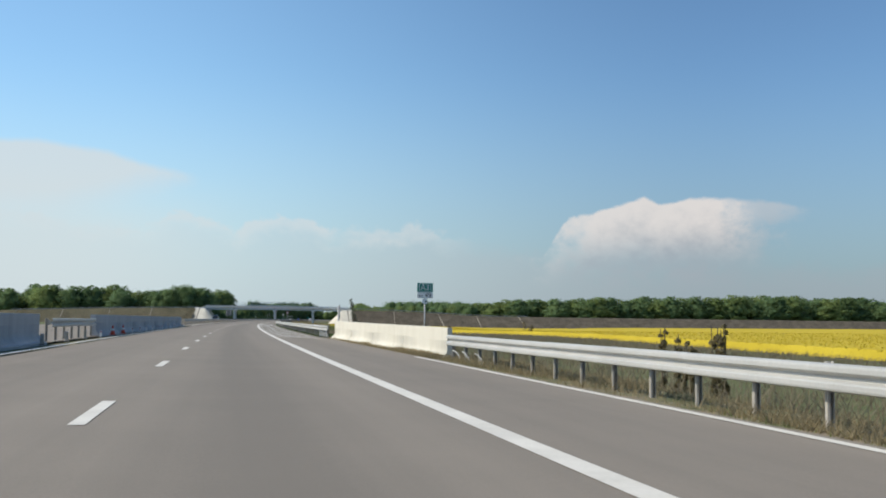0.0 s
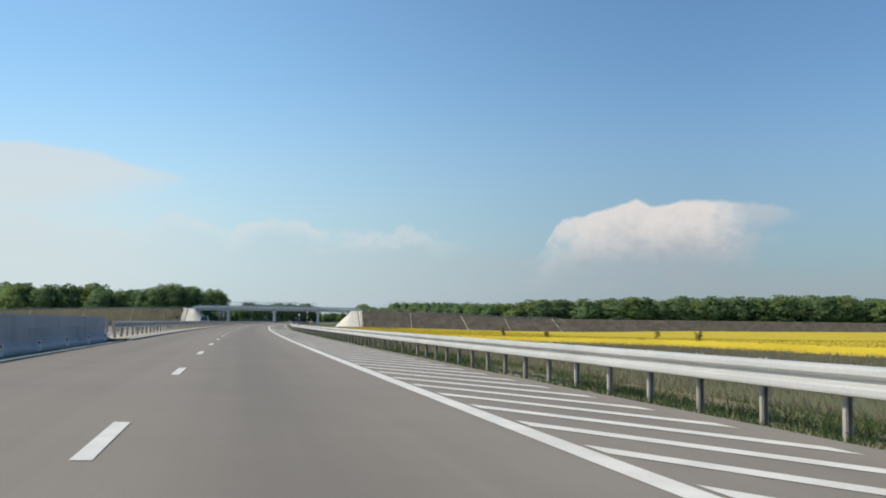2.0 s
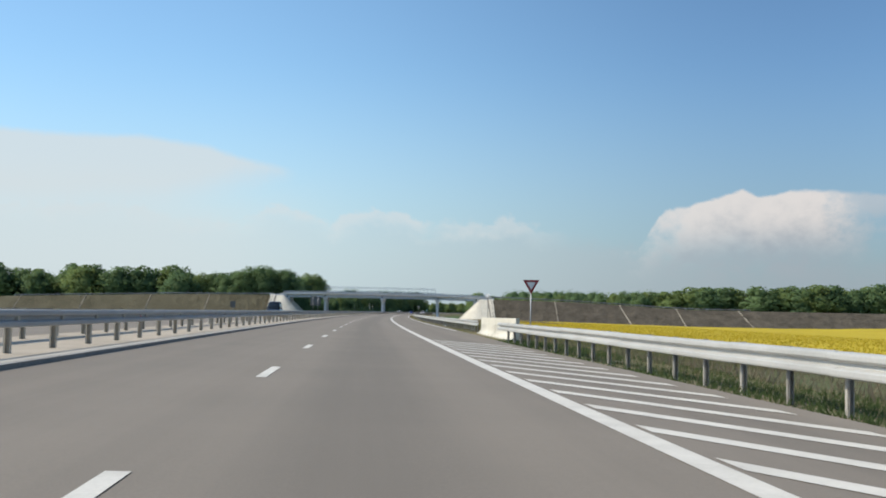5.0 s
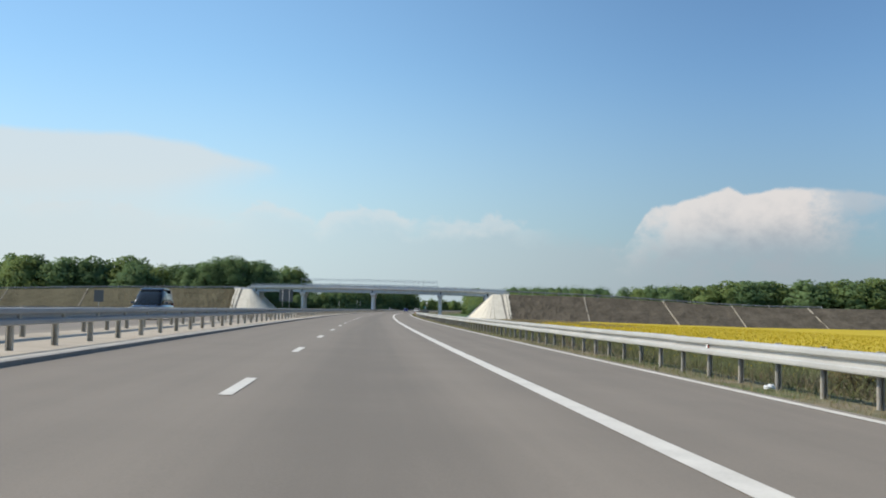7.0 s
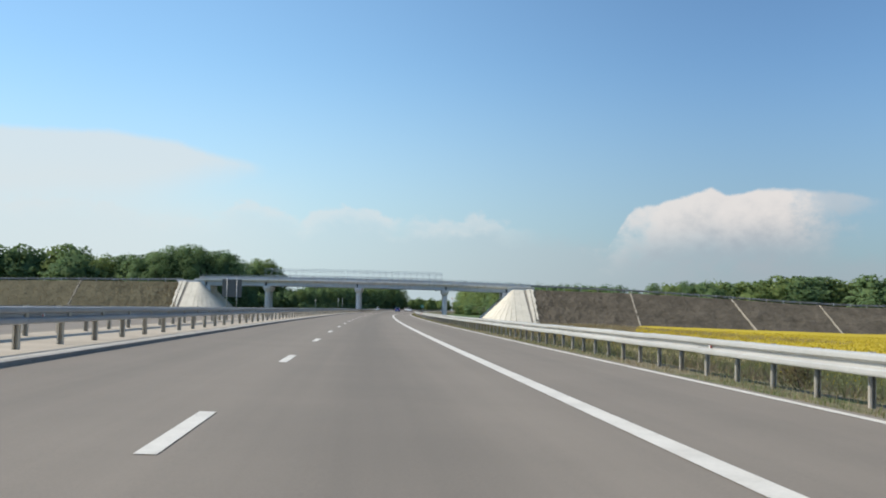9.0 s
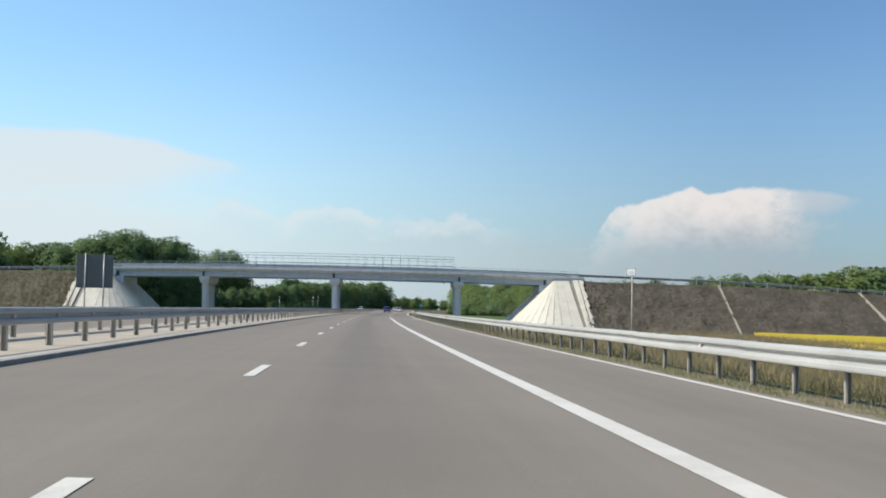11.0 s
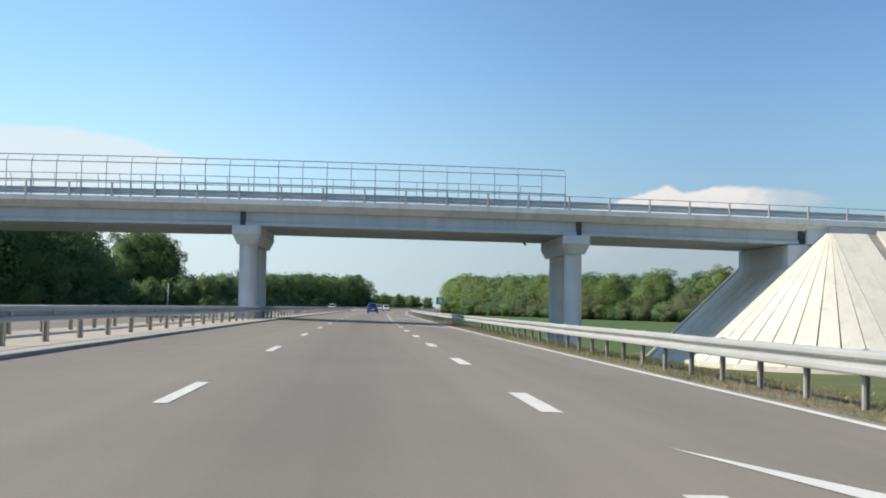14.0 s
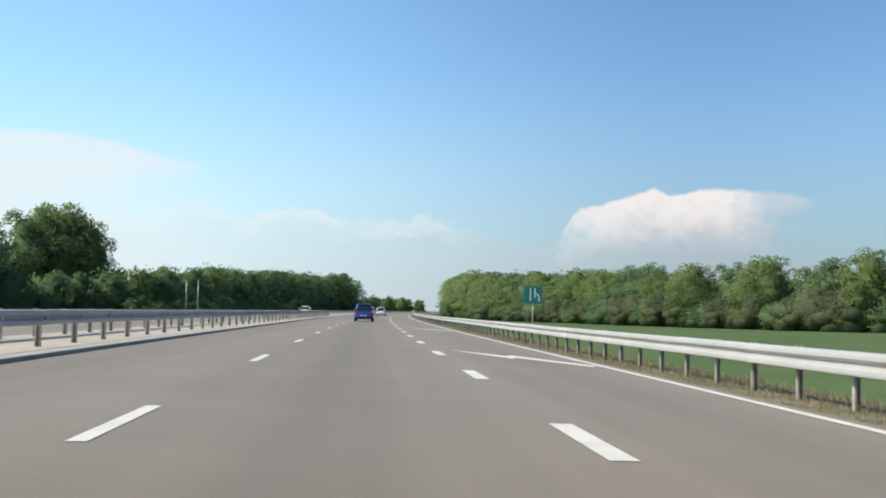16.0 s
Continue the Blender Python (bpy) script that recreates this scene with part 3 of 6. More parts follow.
rail_rng = random.Random(5)
barrier(-59.6, 31.0, 6.36, 0.245, -1, 1.675, 0.95, 2, "galvanised steel crash barrier on posts in tall dry grass")
barrier(63.94, 221, 5.51, 0.30, -1, 1.713, 0.95, 2, "galvanised steel crash barrier beside the hatched wedge", lead=1.55)
long_rail = barrier(241.81, 386.5, 6.55, 0.22, -1, 1.6815, 0.95, 2, "long galvanised steel crash barrier beside the shoulder", lead=2.0)
barrier(387.60, 1500, 6.55, 0.22, -1, 1.7265, 0.95, 2, "", 740, lead=1.18, rail=long_rail)
barrier(122.65, 1500, -6.02, 0.60, 1, 2.6655, 0.80, 2, "grey steel crash barrier on the median", 720, M_RAILGREY, lead=1.6)
barrier(121.5, 1500, -8.05, 0.60, -1, 2.66, 0.80, 2, "grey steel crash barrier on the far side of the median", 720, M_RAILGREY)


# ---------------------------------------------------------------- concrete walls beside the lanes
def parapet(name, s0, s1, l0, l1, z0, z1, height, side, label, mat=None, thick=0.15):
    """A concrete wall in cast lengths: upright behind, its face curving out to a flared foot on the lane's side."""
    wall = thing(name, at(s0, l0, 0), label, "wall", kind="structure")
    n = max(1, round((s1 - s0) / 8.2))
    face = [(0.25 * f ** 2.4, 0.34 * (1 - f) + 0.02) for f in np.linspace(0, 1, 7)]
    prof = [(thick + 0.03, -0.3), (thick, height - 0.01), (thick - 0.015, height), (0.015, height), (0.0, height - 0.015), (0.0, 0.60)] + [(-x, z) for x, z in face] + [(-0.27, -0.3)]
    k = len(prof)
    for i in range(n):
        ends = []
        bm = bmesh.new()
        for f, gap in ((i / n, 0.008), ((i + 1) / n, -0.008)):
            lat, z_base = l0 + (l1 - l0) * f, z0 + (z1 - z0) * f
            ends.append([bm.verts.new(P(s0 + (s1 - s0) * f + gap, lat - side * x, z_base + z)) for x, z in prof])
        for j in range(k):
            bm.faces.new((ends[0][j], ends[0][(j + 1) % k], ends[1][(j + 1) % k], ends[1][j])).smooth = 5 <= j < 11
        bm.faces.new(ends[0][::-1])
        bm.faces.new(ends[1])
        bmesh.ops.recalc_face_normals(bm, faces=bm.faces)
        ob = part("wall_section", bm, mat or M_WALL)
        place_child(ob, wall, Matrix.Identity(4))
    return wall


parapet("parapet", 31.8, 62.3, 6.45, 5.85, -0.24, -0.11, 1.0, -1, "bright white concrete wall with a flared foot and weeds")
parapet("parapet", 222, 239.4, 6.20, 6.60, -0.16, -0.22, 0.94, -1, "bright white concrete wall between two crash barriers")
parapet("median_wall", -60, 36.5, -6.25, -6.25, 0.13, 0.13, 0.95, 1, "grey concrete median wall in its own shade", M_GREYWALL, 0.24)
parapet("median_wall", 50.9, 120.4, -6.25, -6.25, 0.13, 0.13, 0.98, 1, "long grey concrete median wall in its own shade", M_GREYWALL, 0.24)
barrier(38.4, 50.2, -6.25, 0.62, 1, 1.95, 0.85, 2, "short steel crash barrier closing a gap in the median wall")


# ---------------------------------------------------------------- overpass
B0 = 571.2
over = thing("overpass", at(B0, 0, 0), "grey concrete road overpass on round twin columns", "bridge", kind="structure")
NEAR, FARY = 566.9 - B0, 575.7 - B0     # outer faces of the girders
SPANS = [-41.9, -28.2, -7.1, 13.5, 27.6]


def deck_top(x):
    return 7.62 - 0.00028 * (x + 18) ** 2


def bpart(name, bm, mat, parent=over, label="", smooth=False):
    ob = part(name, bm, mat, None, label, smooth)
    ob.parent = parent
    return ob


def along_deck(y0, y1, d0, d1, mat, name, x0=-44.5, x1=34.0, n=40, label=""):
    """A bar between y0 and y1 and d0 and d1 below or above the deck's line."""
    bm = bmesh.new()
    rows = []
    for i in range(n + 1):
        x = x0 + (x1 - x0) * i / n
        z = deck_top(x)
        rows.append([bm.verts.new((x, y, z + d)) for y, d in ((y0, d0), (y1, d0), (y1, d1), (y0, d1))])
    for a, b in zip(rows, rows[1:]):
        for j in range(4):
            bm.faces.new((a[j], a[(j + 1) % 4], b[(j + 1) % 4], b[j]))
    bm.faces.new(rows[0][::-1])
    bm.faces.new(rows[-1])
    bmesh.ops.recalc_face_normals(bm, faces=bm.faces)
    return bpart(name, bm, mat, label=label)


along_deck(NEAR + 0.15, FARY - 0.15, -0.72, -0.30, M_BRIDGE, "deck_slab")


def cornice(sgn, y):
    """An edge beam: an upright rim on top, its underside drawn back to the girder."""
    prof = [(0.90, -0.25), (0.0, -0.25), (0.0, -0.56), (0.06, -0.595), (0.42, -0.90), (0.50, -0.94), (0.90, -0.94)]
    bm = bmesh.new()
    rows = []
    for i in range(41):
        x = -44.5 + 78.5 * i / 40
        rows.append([bm.verts.new((x, y - sgn * q, deck_top(x) + h)) for q, h in prof])
    for a, b in zip(rows, rows[1:]):
        for j in range(len(prof)):
            bm.faces.new((a[j], a[(j + 1) % len(prof)], b[(j + 1) % len(prof)], b[j]))
    bm.faces.new(rows[0][::-1])
    bm.faces.new(rows[-1])
    bmesh.ops.recalc_face_normals(bm, faces=bm.faces)
    return bpart("cornice", bm, M_BRIDGE, label="smooth pale concrete edge beam")


cornice(-1, NEAR - 0.55)
cornice(1, FARY + 0.55)


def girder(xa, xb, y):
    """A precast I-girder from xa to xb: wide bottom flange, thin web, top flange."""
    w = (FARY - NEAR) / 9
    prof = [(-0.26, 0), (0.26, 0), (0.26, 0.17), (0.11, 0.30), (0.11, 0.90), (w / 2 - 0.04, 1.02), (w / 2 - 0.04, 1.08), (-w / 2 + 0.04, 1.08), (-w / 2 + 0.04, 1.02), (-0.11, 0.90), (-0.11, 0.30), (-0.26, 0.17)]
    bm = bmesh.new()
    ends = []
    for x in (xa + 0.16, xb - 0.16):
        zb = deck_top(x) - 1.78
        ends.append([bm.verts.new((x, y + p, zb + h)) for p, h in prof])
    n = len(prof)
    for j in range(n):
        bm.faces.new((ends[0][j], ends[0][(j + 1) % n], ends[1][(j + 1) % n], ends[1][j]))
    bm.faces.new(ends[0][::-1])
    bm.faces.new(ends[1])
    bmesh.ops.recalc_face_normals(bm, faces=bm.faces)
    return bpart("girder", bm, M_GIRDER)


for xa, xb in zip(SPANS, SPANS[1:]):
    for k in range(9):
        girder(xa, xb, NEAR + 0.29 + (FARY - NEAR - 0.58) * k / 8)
for x in SPANS:
    z = deck_top(x)
    bpart("expansion_joint", box_bm(x - 0.15, x + 0.15, NEAR + 0.02, FARY - 0.02, z - 1.74, z - 0.68), M_JOINT, label="dark open joint between two spans")
for x in (-28.0, -6.85, 13.33):
    pier = new("pier")
    pier.parent = over
    z = deck_top(x) - 1.80
    bm = bmesh.new()       # hammerhead cap: upright rim, underside drawn in to the columns
    ring = []
    for zz, hx, ya, yb in ((z, 0.86, NEAR - 0.25, FARY - 0.2), (z - 0.50, 0.86, NEAR - 0.25, FARY - 0.2), (z - 1.10, 0.60, NEAR + 0.15, FARY - 0.6)):
        c = 0.14
        ring.append([bm.verts.new((x + a, y, zz)) for a, y in ((-hx + c, ya), (hx - c, ya), (hx, ya + c), (hx, yb - c), (hx - c, yb), (-hx + c, yb), (-hx, yb - c), (-hx, ya + c))])
    for a, b in zip(ring, ring[1:]):
        for j in range(8):
            bm.faces.new((a[j], a[(j + 1) % 8], b[(j + 1) % 8], b[j]))
    bm.faces.new(ring[0])
    bm.faces.new(ring[-1][::-1])
    bmesh.ops.recalc_face_normals(bm, faces=bm.faces)
    part("pier_cap", bm, M_PIER, pier)
    for y in (NEAR + 1.15, FARY - 2.15):
        part("column", cyl_bm(0.55, 0.55, GROUND - 0.5, z - 1.02, 64, None, x, y), M_PIER, pier, "round pale concrete column")
        bea = box_bm(x - 0.3, x + 0.3, y - 0.3, y + 0.3, z, z + 0.06)
        part("bearing", bea, M_JOINT, pier)
for sx, x in ((-1, SPANS[0]), (1, SPANS[-1])):
    z = deck_top(x)
    a, b = sorted((x - sx * 0.9, x + sx * 1.6))
    bpart("abutment", box_bm(a, b, NEAR - 0.1, FARY + 0.1, 2.2, z - 1.80, 0.03), M_PIER, label="pale concrete abutment block under the girders")
    a, b = sorted((x + sx * 0.25, x + sx * 1.6))
    bpart("back_wall", box_bm(a, b, NEAR - 0.3, FARY + 0.3, z - 1.78, z - 0.64, 0.03), M_PIER)
    a, b = sorted((x + sx * 1.58, x + sx * 6.6))
    bpart("wing_wall", box_bm(a, b, NEAR - 0.45, FARY + 0.45, 2.5, z - 0.66, 0.03), M_PIER, label="pale concrete wing wall above the slope paving")

# railings and crash barriers along the deck
def rod_bm(points, r, bm=None, n=6):
    """A thin rod along points."""
    bm = bm or bmesh.new()
    prev = None
    for i, p in enumerate(points):
        p = Vector(p)
        d = (Vector(points[min(i + 1, len(points) - 1)]) - Vector(points[max(i - 1, 0)])).normalized()
        u = d.cross(Vector((0, 1, 0.01))).normalized()
        w = d.cross(u)
        ring = [bm.verts.new(p + r * (math.cos(6.2832 * k / n) * u + math.sin(6.2832 * k / n) * w)) for k in range(n)]
        if prev:
            for k in range(n):
                bm.faces.new((prev[k], prev[(k + 1) % n], ring[(k + 1) % n], ring[k]))
        else:
            bm.faces.new(ring[::-1])
        prev = ring
    bm.faces.new(prev)
    return bm


bpart("drain_pipe", rod_bm([(10.9, FARY - 0.35, 6.05), (11.15, FARY - 0.28, 5.68), (11.45, FARY - 0.22, 5.42)], 0.06, n=10), M_JOINT, label="short slanting dark drain pipe")


def deck_line(x0, x1, y, d, r, n=24):
    return rod_bm([(x0 + (x1 - x0) * i / n, y, deck_top(x0 + (x1 - x0) * i / n) + d) for i in range(n + 1)], r)


def deck_beam(x0, x1, yi, out, low, high):
    """A W-shaped beam along the deck's edge, its ribs towards -out; low and high over the deck's line."""
    h = high - low
    prof = [(0.0, 0.0), (0.07, 0.06), (0.08, 0.16), (0.08, 0.30), (0.01, 0.43), (0.01, 0.57), (0.08, 0.70), (0.08, 0.84), (0.07, 0.94), (0.0, 1.0)]
    loop = [(-out * q, low + h * f) for q, f in prof] + [(-out * (q - 0.012), low + h * f) for q, f in prof[::-1]]
    bm = bmesh.new()
    n = max(2, round((x1 - x0) / 2))
    rows = []
    for i in range(n + 1):
        xx = x0 + (x1 - x0) * i / n
        rows.append([bm.verts.new((xx, yi + q, deck_top(xx) + d)) for q, d in loop])
    for ra, rb in zip(rows, rows[1:]):
        for j in range(len(loop)):
            bm.faces.new((ra[j], ra[(j + 1) % len(loop)], rb[(j + 1) % len(loop)], rb[j]))
    bm.faces.new(rows[0][::-1])
    bm.faces.new(rows[-1])
    bmesh.ops.recalc_face_normals(bm, faces=bm.faces)
    return bm


for side, y in ((-1, NEAR - 0.30), (1, FARY + 0.30)):
    railing = new("railing")
    railing.parent = over
    railing["label"] = "blue-grey painted steel railing"
    for d in (0.66, -0.10) if side > 0 else (0.60,):
        part("rail_bar", deck_line(-43.5, 33.0, y - side * 0.12, d, 0.024), M_RAILING, railing)
    if side > 0:               # upright bars on the far side
        bars = bmesh.new()
        x = -43.4
        while x < 33.0:
            part("rail_post", box_bm(x - 0.035, x + 0.035, y - 0.155, y - 0.085, deck_top(x) - 0.27, deck_top(x) + 0.68), M_RAILING, railing)
            for k in range(1, 13):
                xx = x + 1.92 * k / 13
                box_bm(xx - 0.008, xx + 0.008, y - 0.128, y - 0.112, deck_top(xx) - 0.10, deck_top(xx) + 0.65, bm=bars)
            x += 1.92
        part("balusters", bars, M_RAILING, railing)["kind"] = "stuff"
    yi = y - side * 0.16 if side < 0 else y - side * 0.60
    guard = new("deck_guardrail")
    guard.parent = over
    guard["label"] = "grey steel crash barrier on pale posts along the deck"
    part("deck_beam", deck_beam(-43.5, 33.4, yi, side, -0.14, 0.28), M_DECKRAIL, guard)
    x = -42.6
    while x < 33.2:            # posts outside the beam, with a bracket that carries it
        z = deck_top(x)
        part("deck_post", box_bm(x - 0.05, x + 0.05, yi + side * 0.07 - 0.05, yi + side * 0.07 + 0.05, z - 0.27, z + 0.60, 0.006), M_STEEL, guard)
        part("bracket", box_bm(x - 0.09, x + 0.09, yi + side * 0.02 - 0.035, yi + side * 0.02 + 0.035, z - 0.24, z - 0.12, 0.006), M_STEEL, guard)
        x += 2.52
    # the tall screen over the lanes
    screen = new("safety_screen")
    screen.parent = over
    screen["label"] = "tall open steel screen with bent tops over the lanes"
    xs, k = -28.34, 0
    while xs < 13.2:
        z = deck_top(xs)
        bent = [(xs, y + side * 0.10, z + 0.58), (xs, y + side * 0.10, z + 1.70), (xs + 0.001, y + side * 0.06, z + 1.84), (xs + 0.002, y - side * 0.26, z + 2.22)]
        part("screen_post", rod_bm(bent, 0.026), M_RAILING, screen)
        if k % 2 == 0:
            part("screen_stand", box_bm(xs - 0.045, xs + 0.045, y + side * 0.10 - 0.045, y + side * 0.10 + 0.045, z - 0.28, z + 0.70, 0.006), M_RAILING, screen, "stout blue-grey stand of the screen")
        else:
            part("screen_stand", rod_bm([(xs, y + side * 0.10, z - 0.28), (xs + 0.001, y + side * 0.10, z + 0.60)], 0.026), M_RAILING, screen)
        xs, k = xs + 1.46, k + 1
    for d, yo, r in ((0.68, 0.10, 0.042), (1.80, 0.09, 0.030), (2.22, -0.26, 0.030)):
        part("screen_bar", deck_line(-28.4, 12.58, y + side * yo, d, r), M_RAILING, screen)


# ---------------------------------------------------------------- abutment cones and embankments
def cone(sx, x0):
    """Paved slope round the end of an embankment: sx = 1 for the right end. x0: lat of the cone's axis."""
    root = thing("slope_paving", at(B0, x0, 0), "pale cast-concrete slope paving in tapering slabs", "slope", kind="structure")
    top, foot = deck_top(x0) - 1.05, GROUND - 0.75
    run = (top - foot) * 1.08
    y_near, y_far = NEAR - 0.4, FARY + 0.4

    def slab(a, b, c, d):
        bm = bmesh.new()
        n = ((Vector(b) - Vector(a)).cross(Vector(d) - Vector(a))).normalized()
        if n.z < 0:
            n = -n
        tops = [bm.verts.new(Vector(q)) for q in (a, b, c, d)]
        lows = [bm.verts.new(Vector(q) - n * 0.15) for q in (a, b, c, d)]
        bm.faces.new(tops)
        for j in range(4):
            bm.faces.new((tops[j], lows[j], lows[(j + 1) % 4], tops[(j + 1) % 4]))
        bmesh.ops.recalc_face_normals(bm, faces=bm.faces)
        ob = part("slab", bm, M_SLOPE, root)
        return ob

    def ray(ang, r, z, yc):
        return (-sx * math.cos(ang) * r, yc + math.sin(ang) * r, z)

    gap = 0.004
    for yc, sgn in ((y_near, -1), (y_far, 1)):
        for k in range(9):
            a0, a1 = sgn * math.pi / 2 * (k / 9 + gap), sgn * math.pi / 2 * ((k + 1) / 9 - gap)
            slab(ray(a0, 0.35, top, yc), ray(a1, 0.35, top, yc), ray(a1, run, foot, yc), ray(a0, run, foot, yc))
        for k in range(2):     # flat slabs towards the soil
            (ta, tb), (fa, fb) = ((0.03, 1.08), (0.03, 1.74)) if k == 0 else ((1.10, 2.18), (1.76, 3.48))
            slab((sx * ta, yc + sgn * 0.35, top), (sx * tb, yc + sgn * 0.35, top), (sx * fb, yc + sgn * run, foot), (sx * fa, yc + sgn * run, foot))
    nn = 5
    for k in range(nn):        # slope under the deck
        ya = y_near + (y_far - y_near) * k / nn + 0.02
        yb = y_near + (y_far - y_near) * (k + 1) / nn - 0.02
        slab((-sx * 0.35, ya, top), (-sx * 0.35, yb, top), (-sx * run, yb, foot), (-sx * run, ya, foot))
    # beside the soil: a gutter, a pale kerb, a joint and a ragged mortar edge, spreading from top to foot
    rag = random.Random(17)
    for name, f0, f1, lift, mat, uneven in (("gutter", 0.0, 0.30, -0.16, M_SHADE_GRIME, 0.0), ("gutter_kerb", 0.30, 0.66, 0.07, M_SLOPE, 0.0),
                                            ("gutter_joint", 0.66, 0.74, -0.10, M_SHADE_GRIME, 0.0), ("mortar_edge", 0.74, 1.0, 0.10, M_SLOPE, 0.16)):
        bm = bmesh.new()
        last = None
        for i in range(25):
            g = i / 24
            yy, zz = y_near - 0.2 - (run - 0.2) * g, top + 0.12 + (foot - top - 0.12) * g
            xa = sx * ((2.20 + 2.2 * f0) * (1 - g) + (3.5 + 1.7 * f0) * g)
            xb = sx * ((2.20 + 2.2 * f1) * (1 - g) + (3.5 + 1.7 * f1) * g + rag.uniform(-uneven, uneven))
            h = lift + rag.uniform(-uneven, uneven) * 0.4
            row = [bm.verts.new((q, yy, zz + w)) for q, w in ((xa, -0.35), (xa, h), (xb, h), (xb, -0.35))]
            if last:
                for j in range(3):
                    bm.faces.new((last[j], last[j + 1], row[j + 1], row[j]))
            last = row
        bmesh.ops.recalc_face_normals(bm, faces=bm.faces)
        part(name, bm, mat, root)
    bm = bmesh.new()           # raised strip added on the slope's far side under the deck as sunlit rim
    last = None
    for q, z in ((0.35, top), (run, foot)):
        row = [bm.verts.new((-sx * q, y, z + h)) for y, h in ((y_far - 0.05, -0.1), (y_far - 0.05, 0.14), (y_far + 0.55, 0.14), (y_far + 0.55, -0.1))]
        if last:
            for j in range(4):
                bm.faces.new((last[j], last[(j + 1) % 4], row[(j + 1) % 4], row[j]))
        else:
            bm.faces.new(row[::-1])
        last = row
    bm.faces.new(last)
    bmesh.ops.recalc_face_normals(bm, faces=bm.faces)
    part("edge_strip", bm, M_SLOPE, root)
    bm = bmesh.new()           # foot beam round the cone
    last = None
    for k in range(19):
        a = -math.pi / 2 * k / 18
        ring = [bm.verts.new(ray(a, run + q, foot + h, y_near)) for q, h in ((-0.1, 0.0), (-0.1, 0.35), (0.3, 0.35), (0.3, -0.1))]
        if last:
            for j in range(4):
                bm.faces.new((last[j], last[(j + 1) % 4], ring[(j + 1) % 4], ring[j]))
        last = ring
    bmesh.ops.recalc_face_normals(bm, faces=bm.faces)
    part("foot_beam", bm, M_SLOPE, root)
    return run


cone(1, 29.3)
cone(-1, -43.5)


def bank_run(x):
    """Horizontal run of the soil slope for each metre of height: steeper beside the paved cones."""
    return 1.09 + 0.26 * min(1.0, max(0.0, (abs(x) - (36 if x > 0 else 50)) / 20))


def bank(name, sx, xs, label, mat):
    """The soil embankment of the crossing road, away from the overpass, lumpy with clods; xs: (lat, top height)."""
    bm = bmesh.new()
    x0, x1 = xs[0][0], xs[-1][0]
    n, m = 420, 26
    rows = []
    for i in range(n + 1):
        x = x0 + (x1 - x0) * (i / n) ** 2.0
        top = float(np.interp(abs(x), [abs(a) for a, _ in xs], [h for _, h in xs]))
        run = (top - GROUND) * bank_run(x)
        row = [(x, NEAR - 0.4 - run * (1 + 2.2 / (top - GROUND)), GROUND - 2.2)]
        for j in range(1, m + 1):
            f = j / m
            y, z = NEAR - 0.4 - run * (1 - f), GROUND + (top - GROUND) * f
            edge_in = min(1.0, 5 * (1 - f), 0.3 + abs(x - x0) / 2)
            lump = 0.16 * noise.noise(Vector((x * 0.35, y * 0.5, 3)))
            lump += edge_in * (0.30 * abs(noise.noise(Vector((x * 0.8 + 0.5 * y, y * 0.75, 5)))) + 0.20 * noise.noise(Vector((x * 1.7, y * 1.9, 8))) - 0.06)
            row.append((x + 0.25 * lump, y - 0.5 * lump, z + 0.8 * lump))
        row.append((x, (NEAR + FARY) / 2, top + 0.1))
        row += [(x, FARY + 0.4 + run * f, top - (top - GROUND) * f) for f in (0.0, 0.5, 1.03)]
        rows.append([bm.verts.new(q) for q in row])
    for a, b in zip(rows, rows[1:]):
        for j in range(len(a) - 1):
            bm.faces.new((a[j], a[j + 1], b[j + 1], b[j]))
    bmesh.ops.recalc_face_normals(bm, faces=bm.faces)
    for f in bm.faces:
        if f.normal.z < 0:
            f.normal_flip()
    ob = part(name, bm, mat, smooth=True)
    ob.matrix_world = at(B0, 0, 0)
    tagged(ob, label, "embankment", kind="structure")
    return ob


TOP_R = [(33.4, 5.95), (57, 5.60), (68, 5.25), (80, 4.65), (95, 3.8), (110, 3.25), (180, 3.0), (330, 2.5), (620, 2.0)]
TOP_L = [(-47.6, 6.3), (-70, 6.2), (-89, 5.9), (-150, 4.2), (-300, 3.2), (-620, 2.6)]
bank("embankment", 1, TOP_R, "brown bare-soil embankment of the crossing road", M_SOIL)
bank("embankment", -1, TOP_L, "brown and olive weedy embankment of the crossing road", M_SOIL_GRASSY)


def chute(x, table, lean):
    """A concrete water chute down the embankment."""
    top = float(np.interp(abs(x), [abs(a) for a, _ in table], [h for _, h in table]))
    run = (top - GROUND) * bank_run(x)
    bm = bmesh.new()
    ends = []
    for f in np.linspace(0, 1.3, 11):
        y, z = NEAR - 0.4 - run * f, top - (top - GROUND) * f + 0.12
        xx = x + lean * f
        ends.append([bm.verts.new((xx + q, y, z + h)) for q, h in ((-0.16, -0.5), (-0.16, 0.06), (-0.11, 0.06), (-0.09, -0.02), (0.09, -0.02), (0.11, 0.06), (0.16, 0.06), (0.16, -0.5))])
    for a, b in zip(ends, ends[1:]):
        for j in range(8):
            bm.faces.new((a[j], a[(j + 1) % 8], b[(j + 1) % 8], b[j]))
    bm.faces.new(ends[0])
    bm.faces.new(ends[-1][::-1])
    bmesh.ops.recalc_face_normals(bm, faces=bm.faces)
    ob = part("water_chute", bm, M_CHUTE)
    ob.matrix_world = at(B0, 0, 0)
    tagged(ob, "narrow concrete water chute down the soil slope", "chute", "water chutes", "structure")


